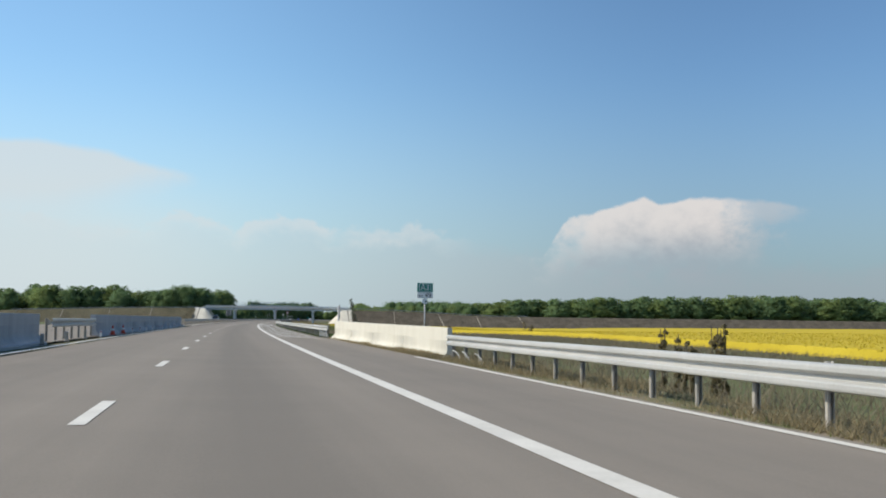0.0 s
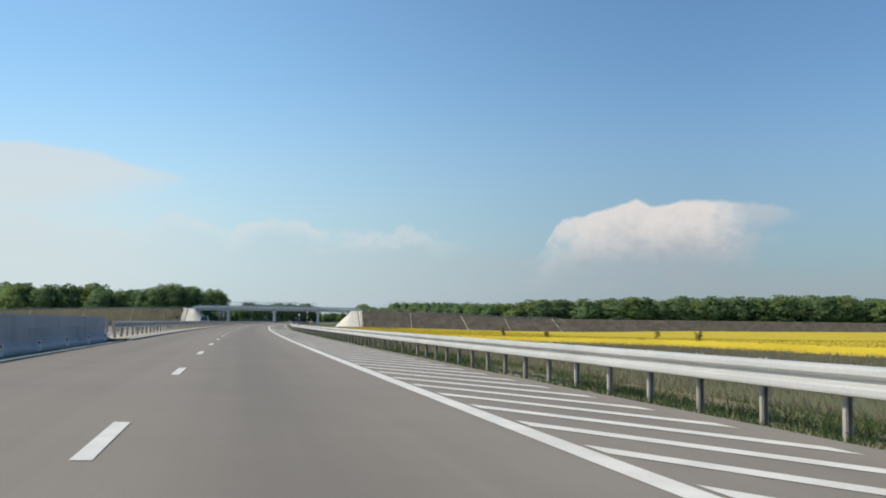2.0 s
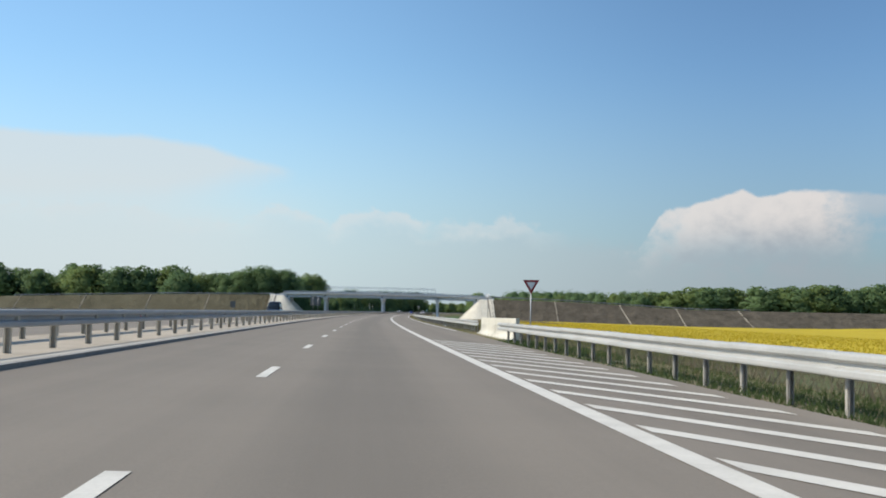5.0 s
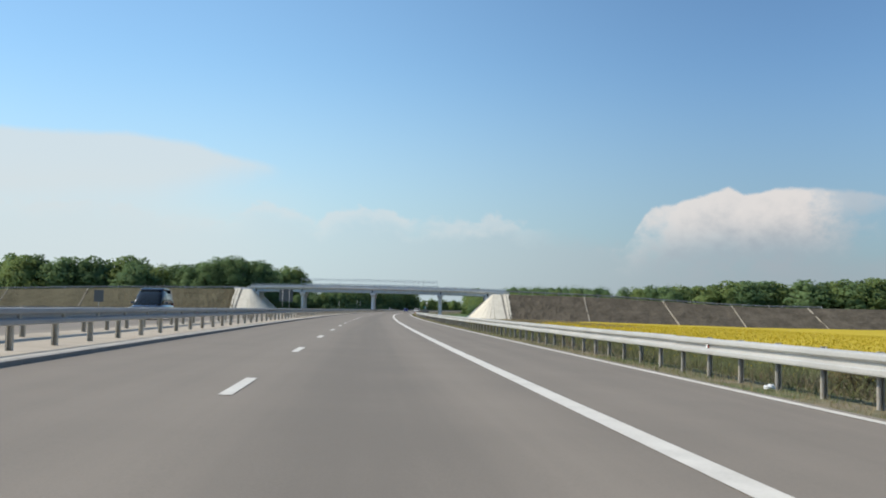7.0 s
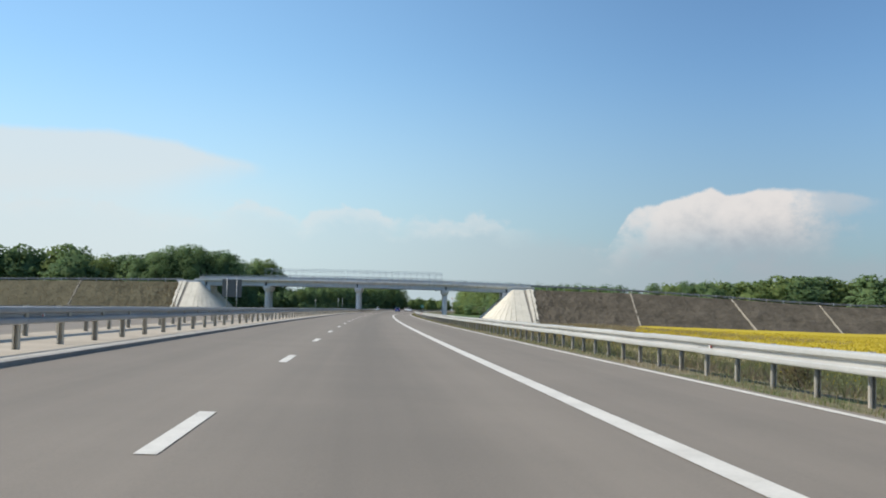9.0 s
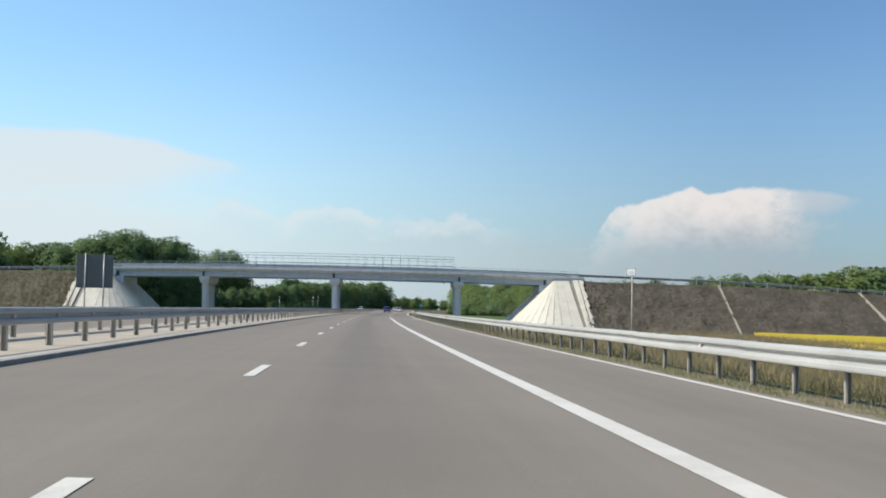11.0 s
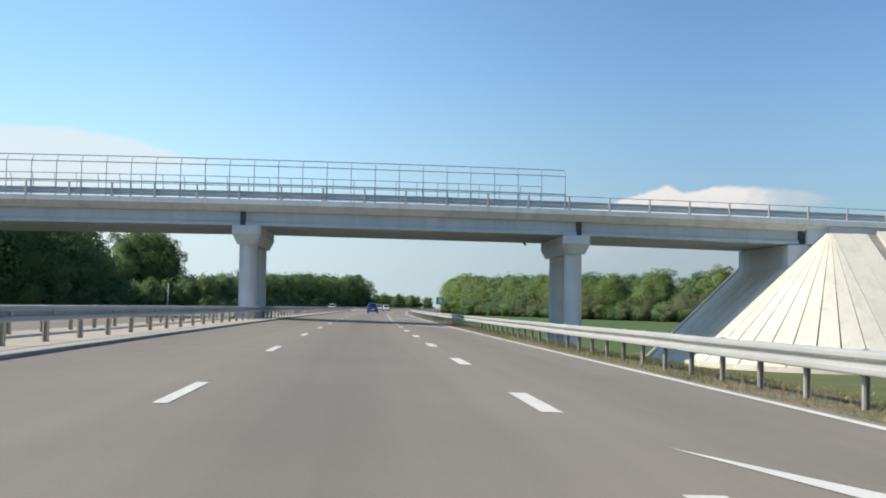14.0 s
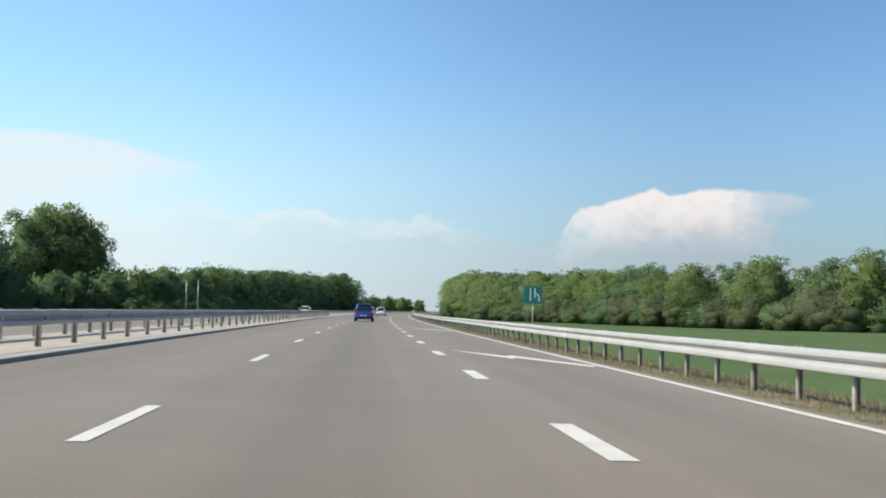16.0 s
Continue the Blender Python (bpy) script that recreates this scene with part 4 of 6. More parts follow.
for x, lean in ((56.5, 0.3), (80.2, 2.6), (101, 1.6), (124, 2.6)):
    chute(x, TOP_R, lean)
for x in (-70.5, -92, -116, -140):
    chute(x, TOP_L, -0.4)


# ---------------------------------------------------------------- trees
def unit_ball(level):
    bm = bmesh.new()
    bmesh.ops.create_icosphere(bm, subdivisions=level, radius=1.0)
    out = np.array([[tuple(v.co) for v in f.verts] for f in bm.faces])
    bm.free()
    return out


BALL, COARSE = unit_ball(2), unit_ball(1)


def leaf_cloud(rng, centres, count, size, cores=0, ball=BALL):
    """count leaf clumps spread over lobes (x, y, z, r), and a rough dense inside for the first lobes: corners with soft normals, three a face."""
    c = np.array(centres)
    w = c[:, 3] ** 2
    pick = rng.choice(len(c), count, p=w / w.sum())
    d = rng.normal(size=(count, 3))
    d /= np.linalg.norm(d, axis=1)[:, None]
    d[:, 2] = np.where(d[:, 2] < -0.55, -d[:, 2], d[:, 2])
    r = c[pick, 3] * (1.08 - 0.50 * rng.uniform(0, 1, count) ** 1.5)
    pos = c[pick, :3] + d * r[:, None] * np.array([1, 1, 0.86])
    nrm = d + rng.normal(scale=0.55, size=(count, 3))
    nrm /= np.linalg.norm(nrm, axis=1)[:, None]
    u = np.cross(nrm, rng.normal(size=(count, 3)))
    u /= np.linalg.norm(u, axis=1)[:, None]
    v = np.cross(nrm, u)
    sz = size * rng.uniform(0.55, 1.30, count)[:, None]
    face = np.stack([pos + u * sz, pos - u * sz * 0.5 + v * sz * 0.8, pos - u * sz * 0.5 - v * sz * 0.8], 1)
    middle = c[:, :3].mean(0)
    whole = (pos - middle) / np.maximum(1e-6, np.abs(c[:, :3] - middle).max(0) + 0.2)
    whole /= np.linalg.norm(whole, axis=1)[:, None] + 1e-6
    soft = whole * 0.60 + d * 0.42 + nrm * 0.28 + np.array([0, 0, 0.12])
    soft /= np.linalg.norm(soft, axis=1)[:, None]
    out = [np.concatenate([face, np.repeat(soft[:, None, :], 3, 1)], 2).reshape(-1, 6)]
    for x, y, z, rad in centres[:cores]:
        rough = ball * (1 + 0.14 * np.sin(ball[..., :1] * 5 + x) * np.cos(ball[..., 1:2] * 6 + z)) * rad * 0.74 * np.array([1, 1, 0.9]) + np.array([x, y, z])
        far_out = (rough - middle) / np.linalg.norm(rough - middle, axis=2, keepdims=True)
        out.append(np.concatenate([rough, (ball * 0.4 + far_out * 0.6)], 2).reshape(-1, 6))
    return np.concatenate(out)


def cloud_mesh(name, verts, mat):
    """Loose triangles; columns 3 to 5, where given, are their soft normals."""
    me = bpy.data.meshes.new(name)
    n = len(verts) // 3
    me.vertices.add(3 * n)
    me.vertices.foreach_set("co", verts[:, :3].astype(np.float32).ravel())
    me.loops.add(3 * n)
    me.loops.foreach_set("vertex_index", np.arange(3 * n, dtype=np.int32))
    me.polygons.add(n)
    me.polygons.foreach_set("loop_start", np.arange(0, 3 * n, 3, dtype=np.int32))
    me.update(calc_edges=True)
    me.materials.append(mat)
    if verts.shape[1] == 6:
        me.shade_smooth()
        me.normals_split_custom_set_from_vertices(verts[:, 3:].astype(np.float32))
    return me


def lobes(rng, h, w, n):
    """Lobes of a crown of height h and width w that reaches almost to the ground, the large inner ones first."""
    out = [(0, 0, h * 0.60, w * 0.30), (0, 0, h * 0.40, w * 0.36), (0, 0, h * 0.2, w * 0.33), (w * 0.05, 0, h * 0.76, w * 0.20)]
    for i in range(n):
        a, f = rng.uniform(0, 6.283), (i + rng.uniform(0, 1)) / n
        wide = math.sqrt(1 - ((f - 0.38) / 0.66) ** 2) if f > 0.38 else 0.86 + 0.14 * f / 0.38
        rad = w * 0.5 * wide * rng.uniform(0.50, 0.84)
        out.append((math.cos(a) * rad, math.sin(a) * rad, h * (0.06 + 0.84 * f), w * rng.uniform(0.095, 0.20) * (1.15 - 0.40 * f)))
    return out


def build_tree(seed, h, w, count, size, mat, label, n_lobes=46):
    rng = np.random.default_rng(seed)
    tree = thing("tree", Matrix.Identity(4), label, "tree", "roadside trees")
    bm = cyl_bm(0.022 * h, 0.010 * h, -0.4, h * 0.62, 9)
    for k in range(6):
        a = k * 1.05 + rng.uniform(0, 0.5)
        z0 = h * rng.uniform(0.2, 0.45)
        tip = Vector((math.cos(a) * w * 0.34, math.sin(a) * w * 0.34, z0 + h * rng.uniform(0.15, 0.3)))
        base = Vector((0, 0, z0))
        d = (tip - base).normalized()
        u = d.cross(Vector((0, 0, 1))).normalized()
        v = d.cross(u)
        ra, rb = [], []
        for q in range(5):
            off = math.cos(q * 1.2566) * u + math.sin(q * 1.2566) * v
            ra.append(bm.verts.new(base + off * 0.008 * h))
            rb.append(bm.verts.new(tip + off * 0.003 * h))
        for q in range(5):
            bm.faces.new((ra[q], ra[(q + 1) % 5], rb[(q + 1) % 5], rb[q]))
    part("trunk", bm, M_BARK, tree)
    crown = new("crown", cloud_mesh("crown", leaf_cloud(rng, lobes(rng, h, w, n_lobes), count, size, 16), mat))
    crown.parent = tree
    return tree


kinds = [build_tree(1, 16, 11.0, 5600, 0.27, M_LEAF, "broad leafy tree at the edge of the wood"),
         build_tree(2, 15, 9.5, 5200, 0.26, M_LEAF_PALE, "pale green young leafy tree at the edge of the wood"),
         build_tree(3, 17, 10.0, 5600, 0.27, M_LEAF, "tall leafy tree at the edge of the wood"),
         build_tree(4, 15, 11.5, 5600, 0.27, M_LEAF_PALE, "rounded light green tree at the edge of the wood"),
         build_tree(6, 6.0, 8.0, 2400, 0.21, M_LEAF, "low leafy shrub at the foot of the wood", 24),
         build_tree(7, 16, 11.0, 13000, 0.18, M_LEAF, "broad dark leafy tree beside the overpass", 60),
         build_tree(8, 15, 9.5, 12000, 0.175, M_LEAF_PALE, "pale green young tree at the edge of the crop field", 60),
         build_tree(9, 17, 10.0, 13000, 0.18, M_LEAF, "tall leafy tree with a dense dark crown", 60),
         build_tree(10, 15, 11.5, 13000, 0.18, M_LEAF_PALE, "rounded light green tree with a full crown", 60),
         build_tree(11, 16, 11.5, 2300, 0.44, M_LEAF, "leafy tree in the far line of the wood", 34),
         build_tree(12, 16, 11.0, 2300, 0.42, M_LEAF_PALE, "light green tree in the far line of the wood", 34),
         build_tree(13, 6.5, 7.5, 3600, 0.15, M_LEAF_GREY, "grey-brown budding shrub at the foot of the wood", 26)]
used = [False] * len(kinds)
HEIGHT = (16, 15, 17, 15, 6, 16, 15, 17, 15, 16, 16, 6.5)


def plant(k, s, lat, tall, z=GROUND, broad=1.0):
    """One tree of a kind, of that height."""
    f = tall / HEIGHT[k]
    m = at(s, lat, z, wood.uniform(0, 360))
    ob = kinds[k] if not used[k] else copy_thing(kinds[k], m)
    used[k] = True
    w = f * wood.uniform(1.1, 1.4) * broad
    ob.matrix_basis = m @ Matrix.Diagonal((w, w, f, 1))


def edge(points, step):
    """Spots along a line of (s, lat, height) points."""
    out = []
    for (s0, l0, h0), (s1, l1, h1) in zip(points, points[1:]):
        n = max(1, round(math.hypot(s1 - s0, l1 - l0) / step))
        out += [(s0 + (s1 - s0) * i / n, l0 + (l1 - l0) * i / n, h0 + (h1 - h0) * i / n) for i in range(n)]
    return out


wood = random.Random(21)
LEFT = [(778, -49, 10.5), (815, -41, 12.5), (950, -33, 15.5), (1075, -28.5, 19.5)]
RIGHT = [(706, 110, 14.6), (730, 72, 12.5), (768, 57, 12.0), (825, 44, 13.0), (880, 28, 14.0), (930, 24.5, 16.0), (1000, 19.5, 17.5), (1100, 16.5, 18.5)]
for s, lat, h in edge(LEFT, 8.5):
    plant(wood.choice((0, 2, 0, 3)), s + wood.uniform(-2, 2), lat - wood.uniform(1, 4), h * wood.uniform(0.86, 1.10))
for s, lat, h in edge(LEFT[:3], 9):
    plant(4, s, lat + 2.5, wood.uniform(4, 6))
for s, lat, h, k in ((793, -66.5, 25.0, 8), (799, -70, 25.5, 8), (788, -71, 24.0, 7), (800, -65.5, 23.0, 6), (802, -62.5, 22.5, 8), (786, -79, 20.5, 7), (772, -60, 9.0, 4), (776, -56, 8.0, 4), (764, -66, 9.0, 4)):
    plant(k, s, lat, h, broad=0.62 if lat > -66 else 0.8)
for s, lat, h in ((732, -70, 25.0), (746, -72.5, 24.5), (758, -73, 22), (764, -72, 17.5), (740, -68, 15.0), (722, -68, 22.5)):   # dark flank of the clump
    plant(wood.choice((5, 7)), s, lat, h)
for i in range(8):           # tall dark clump behind the left embankment
    plant(wood.choice((5, 7)), 700 + wood.uniform(-5, 8), -66 - 2.8 * i, wood.uniform(23.8, 26.2) if i > 0 else 23.5)
for i in range(12):
    plant(4, 690 + wood.uniform(0, 16) + (40 if i < 4 else 0), -66 - 3.2 * i, wood.uniform(7, 10))
for i in range(7):           # lower trees beside the clump
    plant(wood.choice((0, 3, 2)), 698 + wood.uniform(-5, 10), -90 - 4.0 * i, wood.uniform(19.5, 22.5))
for i in range(46):
    plant(wood.choice((9, 9, 10)), 698 + wood.uniform(-10, 16), -116 - 4.6 * i + wood.uniform(-2, 2), wood.uniform(21.0, 26.0), broad=wood.uniform(0.8, 1.25))
for s, lat, h in edge(RIGHT, 7.0):
    plant(wood.choice((5, 7, 5, 6) if lat > 66 else (6, 8, 6, 5, 8, 7) if s < 830 else (1, 3, 1, 0, 3)), s + wood.uniform(-2, 2), lat + wood.uniform(1, 4), h * wood.uniform(0.86, 1.10))
for i, (s, lat, h) in enumerate(edge(RIGHT[:5], 6.5)):
    plant(11 if i % 3 else 4, s + wood.uniform(-1.5, 1.5), lat - 1.5, wood.uniform(3.5, 7.5))
for i in range(68):
    lat = 112 + 4.7 * i
    plant(wood.choice((9, 10)), 704 + wood.uniform(-10, 16) + 0.1 * max(0, lat - 120), lat + wood.uniform(-2, 2), broad=wood.uniform(1.1, 1.7), tall=wood.uniform(0.90, 1.10) * float(np.interp(lat, (112, 140, 200, 320), (15.8, 17.4, 19.5, 21.2))))


def woods(name, spots, label, mat, size=0.5, per=650):
    rng = np.random.default_rng(77)
    bits = []
    for s, lat, h in spots:
        p = P(s, lat, GROUND)
        q = leaf_cloud(rng, lobes(rng, h, h * 0.95, 16), per, size, 11, COARSE)
        bits.append(q + np.array((*p, 0, 0, 0)))
    ob = new(name, cloud_mesh(name, np.concatenate(bits), mat))
    return tagged(ob, label, "wood", kind="stuff")


deep = []
for row in (8, 16):
    deep += [(s + wood.uniform(-3, 3), lat - row, h * wood.uniform(0.85, 1.04)) for s, lat, h in edge(LEFT, 8)]
    deep += [(s + wood.uniform(-3, 3) + row * 0.4, lat + row, h * wood.uniform(0.72, 0.86)) for s, lat, h in edge(RIGHT, 8)]
    deep += [(712 + row + wood.uniform(-4, 6), -74 - 4.4 * i, wood.uniform(19.0, 22.5)) for i in range(60)]
    deep += [(706 + row + wood.uniform(-4, 8) + 0.45 * i, 100 + 5.0 * i, wood.uniform(0.90, 1.06) * float(np.interp(i, (0, 20, 50), (15.4, 18.4, 20.6)))) for i in range(80)]
back = [(1090 + wood.uniform(-12, 12), 42 + 2.7 * i, wood.uniform(22.6, 24.6)) for i in range(30)]
deep += [(975 + 5 * i + wood.uniform(-8, 8), -78 + 2.2 * i, wood.uniform(19.5, 22.0)) for i in range(20)]
for row in (22, 34):
    deep += [(s + row * 0.6 + wood.uniform(-4, 4), lat + row, wood.uniform(10.0, 11.5)) for s, lat, h in edge(RIGHT[:5], 7)]
woods("wood_interior", [q for q in deep if q[1] < 0], "dense leafy wood behind the first row of trees", M_LEAF, 0.42, 300)
woods("wood_interior", [q for q in deep if q[1] > 0], "dense light green wood behind the first row of trees", M_LEAF_PALE, 0.40, 300)
far = [(1750 + wood.uniform(-60, 60), 60 + 9 * i, wood.uniform(14, 20)) for i in range(16)]
far += [(1560 + wood.uniform(-30, 30), -100 + 3.0 * i, wood.uniform(13.0, 15.5)) for i in range(18)]
far += [(1190 + wood.uniform(0, 300), 34 + wood.uniform(0, 60), wood.uniform(11, 15)) for i in range(50)]
far += [(1080 + 10 * i, -55 - wood.uniform(0, 30), wood.uniform(12, 16)) for i in range(45)]
woods("wood_back_row", back, "taller trees at the back of the light green wood", M_LEAF, 0.36, 900)
# The paler leaf colour stands in for the haze over this distance.
woods("far_wood", far, "far line of woods, its haze put into pale leaves", M_LEAF_PALE, 0.7, 600)


# ---------------------------------------------------------------- fields
def field(name, s0, s1, l0, l1, lift, mat, ns, nl, rough, label, category, cut=None):
    """A crop or meadow that follows the land; l0 may vary along s, cut ends it at a slant."""
    vs, fs = [], []
    for i in range(ns + 1):
        for j in range(nl + 1):
            near = l0(s0 + (s1 - s0) * i / ns) if callable(l0) else l0
            lat = near + (l1 - near) * (j / nl) ** 1.8
            s = s0 + (s1 - s0) * i / ns
            s = s if cut is None else min(s, cut(lat))
            inner = 0 < j < nl and 0 < i < ns
            vs.append(P(s, lat, float(land(s, lat)) + (lift + rough * noise.noise(Vector((s * 0.45, lat * 0.6, 0))) if inner else 0)))
    for i in range(ns):
        for j in range(nl):
            a = i * (nl + 1) + j
            fs.append((a, a + 1, a + nl + 2, a + nl + 1))
    return tagged(mesh_ob(name, vs, fs, mat), label, category, kind="stuff")


def NEARFIELD(s):
    return np.interp(s, (60, 150, 190, 238), (44, 52, 50, 23.5))


def CUT(lat):
    return 400 + (lat - 20) * 4.2


field("rapeseed_field", -150, 548, lambda s: float(NEARFIELD(s)), 420, 0.80, M_RAPE, 280, 80, 0.10, "field of rapeseed in full yellow bloom", "field", CUT)
field("dry_meadow", 380, 556, lambda s: float(np.interp(s, (508, 520), (12.6, 36))), 120, 0.12, M_DRYGRASS, 60, 30, 0.12, "strip of dry straw-coloured grass before the embankment", "meadow")
sweep("rapeseed_edge", 232, 404, [(22.0, GROUND - 0.1), (22.9, -1.1), (23.6, -0.92)], M_RAPESTEM, 4, label="green leafy flank of the rapeseed field", kind="stuff", category="crop")
field("green_field", 585, 1300, 12.6, 140, 0.15, M_FIELD, 70, 24, 0.08, "young green crop field below the wood", "field")


# ---------------------------------------------------------------- weeds, grass and flowers
BANK_LAT, BANK_Z = (5.1, 5.9, 7.9, 9.2, 12.5, 13.0), (-0.16, -0.175, -0.30, -0.62, GROUND, GROUND)


def arc_points(s, lat, z):
    a = s / RC
    return np.stack([RC - (RC - lat) * np.cos(a), (RC - lat) * np.sin(a), z], 1)


def blades(name, seed, n, s_range, lat_range, tall, width, mat, label, category, base=None, patch=0.0, lean=0.35, limit=None):
    """n upright blades or stalks scattered over a stretch, thinned to patches."""
    rng = np.random.default_rng(seed)
    s = rng.uniform(*s_range, n)
    lat = rng.uniform(*lat_range, n)
    if patch:
        keep = (np.sin(s * 0.9 + 3 * np.sin(lat * 1.3 + s * 0.21)) + np.sin(s * 0.23 + lat * 0.8 + seed) + rng.normal(scale=0.7, size=n)) > patch
        s, lat = s[keep], lat[keep]
    if limit:
        keep = lat < limit(s) + 1
        s, lat = s[keep], lat[keep]
    n = len(s)
    z = np.interp(lat, BANK_LAT, BANK_Z) if base is None else np.full(n, base)
    p = arc_points(s, lat, z - 0.02)
    h = rng.uniform(*tall, n)
    a = rng.uniform(0, 6.283, n)
    w = width * rng.uniform(0.6, 1.4, n)
    side = np.stack([np.cos(a) * w, np.sin(a) * w, np.zeros(n)], 1)
    tip = p + np.stack([rng.normal(scale=lean, size=n) * h, rng.normal(scale=lean, size=n) * h, h], 1)
    ob = new(name, cloud_mesh(name, np.stack([p - side * 1.2, p + side * 1.2, tip], 1).reshape(-1, 3), mat))
    return tagged(ob, label, category, kind="stuff")


blades("verge_straw", 1, 80000, (-30, 640), (5.68, 8.4), (0.03, 0.16), 0.007, M_STRAW, "thin dry straw-coloured grass along the verge", "grass", patch=0.0)
blades("verge_grass", 2, 80000, (-30, 640), (5.68, 8.4), (0.03, 0.14), 0.007, M_GRASS, "short green grass along the verge", "grass", patch=0.3)
blades("lush_verge", 3, 90000, (64, 222), (5.28, 8.0), (0.04, 0.19), 0.010, M_LUSH, "lush green grass beside the hatched wedge", "grass", patch=-0.3, lean=0.6)
blades("tall_weeds", 4, 170000, (-20, 240), (7.6, 52.0), (0.15, 0.56), 0.015, M_WEED, "tall grey-brown dead weeds before the field", "weeds", patch=-0.8, lean=0.45, limit=NEARFIELD)


def wall_foot(s):
    return 5.24 - 0.60 * (s - 31.8) / 30.5


blades("wall_weeds", 5, 40000, (31.5, 64), (5.58, 6.4), (0.03, 0.18), 0.006, M_STRAW, "dry weeds at the foot of the white wall", "weeds", patch=0.0, limit=wall_foot)
blades("wall_tufts", 15, 26000, (31.5, 50), (5.7, 6.4), (0.04, 0.26), 0.008, M_STRAW, "brown weed tufts at the foot of the white wall", "weeds", patch=0.2, lean=0.5, limit=wall_foot)
blades("straw_stand", 6, 90000, (400, 505), (7.6, 13.5), (0.12, 0.42), 0.010, M_STRAW, "beige dry grass behind the barrier", "grass", patch=-0.8, lean=0.4)
blades("cone_verge", 17, 70000, (505, 680), (6.3, 10.8), (0.03, 0.16), 0.007, M_STRAW, "thin dry tufts before the slope paving", "grass", patch=-0.3, lean=0.5)
blades("green_verge", 18, 30000, (490, 560), (6.3, 8.6), (0.03, 0.15), 0.009, M_GRASS, "short green grass under the barrier", "grass", patch=0.5, lean=0.5)
blades("verge_weeds", 16, 70000, (225, 440), (7.5, 13.5), (0.10, 0.42), 0.013, M_WEED, "grey-brown weeds behind the barrier", "weeds", patch=0.2, lean=0.6)
blades("verge_greens", 20, 70000, (225, 440), (7.3, 13.5), (0.08, 0.36), 0.014, M_STEM, "olive-green herbs behind the barrier", "weeds", patch=-0.2, lean=0.6)
blades("dry_tufts", 21, 70000, (-20, 32), (6.0, 7.8), (0.04, 0.26), 0.007, M_STRAW, "pale tan tufts of dead grass round the barrier's posts", "grass", patch=0.25, lean=0.7)
blades("meadow_straw", 7, 60000, (405, 512), (12.5, 40), (0.30, 0.75), 0.02, M_STRAW, "dry meadow grass before the embankment", "grass", GROUND + 0.1, patch=-0.8, lean=0.25)
blades("rapeseed_stems", 8, 60000, (228, 446), (12.5, 24.0), (0.25, 0.70), 0.014, M_STEM, "loose yellow-green rapeseed stems at the field's edge", "crop", patch=-0.6, lean=0.3)


def dead_bush(seed, s, lat, z, h, wide):
    """A ragged column of withered leaves on a few thin stems."""
    rng = np.random.default_rng(seed)
    bush = thing("dead_bush", at(s, lat, z), "withered dark olive-brown bush standing among the weeds", "bush", "dead bushes")
    spots = []
    for k in range(4):
        a, lean_out = rng.uniform(0, 6.283), rng.uniform(0.15, 0.5) * wide
        x, y, top = math.cos(a) * lean_out, math.sin(a) * lean_out, h * rng.uniform(0.78, 0.97)
        part("stem", rod_bm([Vector((0.1 * x, 0.1 * y, -0.1)), Vector((0.6 * x, 0.6 * y, 0.5 * top)), Vector((x, y, top))], 0.012), M_BARK, bush)
        for f in rng.uniform(0.25, 1.0, 7):
            spots.append((x * f + rng.normal(scale=0.12) * wide, y * f + rng.normal(scale=0.12) * wide, top * f, wide * rng.uniform(0.16, 0.34)))
    leaves = new("leaves", cloud_mesh("leaves", leaf_cloud(rng, spots, 620, 0.06 if h > 1 else 0.03, 0), M_BUSH))
    leaves.parent = bush


for k, (s, lat, h, wide) in enumerate(((28.9, 12.3, 2.55, 0.26), (27.7, 12.2, 2.35, 0.22), (27.2, 12.2, 2.15, 0.24), (26.7, 12.2, 2.05, 0.26), (24.95, 12.0, 2.60, 0.25), (24.5, 12.0, 2.60, 0.28),
                                       (186, 50.9, 2.2, 1.0), (213.5, 56.5, 2.3, 1.0), (216, 41, 1.7, 0.8), (233.6, 38.7, 2.3, 0.8))):
    dead_bush(40 + k, s, lat, GROUND, h, wide)
for k, (s, lat, h, wide) in enumerate(((340.5, 7.6, 0.42, 0.9), (322.0, 7.5, 0.40, 0.8), (267.1, 8.0, 0.45, 0.8), (248.0, 7.6, 0.38, 0.7))):
    dead_bush(60 + k, s, lat, -0.30, h, wide)
blades("stray_stalks", 9, 90, (-10, 200), (9.0, 24.0), (1.0, 1.7), 0.02, M_WEED, "single tall dead stalks", "weeds", lean=0.1)


def blossoms(name, seed, n, s_range, lat_range, z0, z1, size, mat, label, crop=True):
    """Loose petals between z0 and z1, over the land where they belong to the crop."""
    rng = np.random.default_rng(seed)
    s = rng.uniform(*s_range, n)
    lat = lat_range[0] + (lat_range[1] - lat_range[0]) * rng.uniform(0, 1, n) ** 1.7
    z = rng.uniform(z0, z1, n)
    if crop:
        keep = (s < CUT(lat)) & (lat > NEARFIELD(s) - 0.8)
        s, lat, z = s[keep], lat[keep], z[keep]
        z = z + land(s, lat)
    n = len(s)
    c = arc_points(s, lat, z)
    u = rng.normal(size=(n, 3))
    u /= np.linalg.norm(u, axis=1)[:, None]
    v = np.cross(u, rng.normal(size=(n, 3)))
    v /= np.linalg.norm(v, axis=1)[:, None]
    k = size * rng.uniform(0.6, 1.3, n)[:, None]
    petal = np.stack([c - u * k, c + u * k * 0.5 + v * k, c + u * k * 0.5 - v * k], 1).reshape(-1, 3)
    return tagged(new(name, cloud_mesh(name, petal, mat)), label, "flowers", kind="stuff")


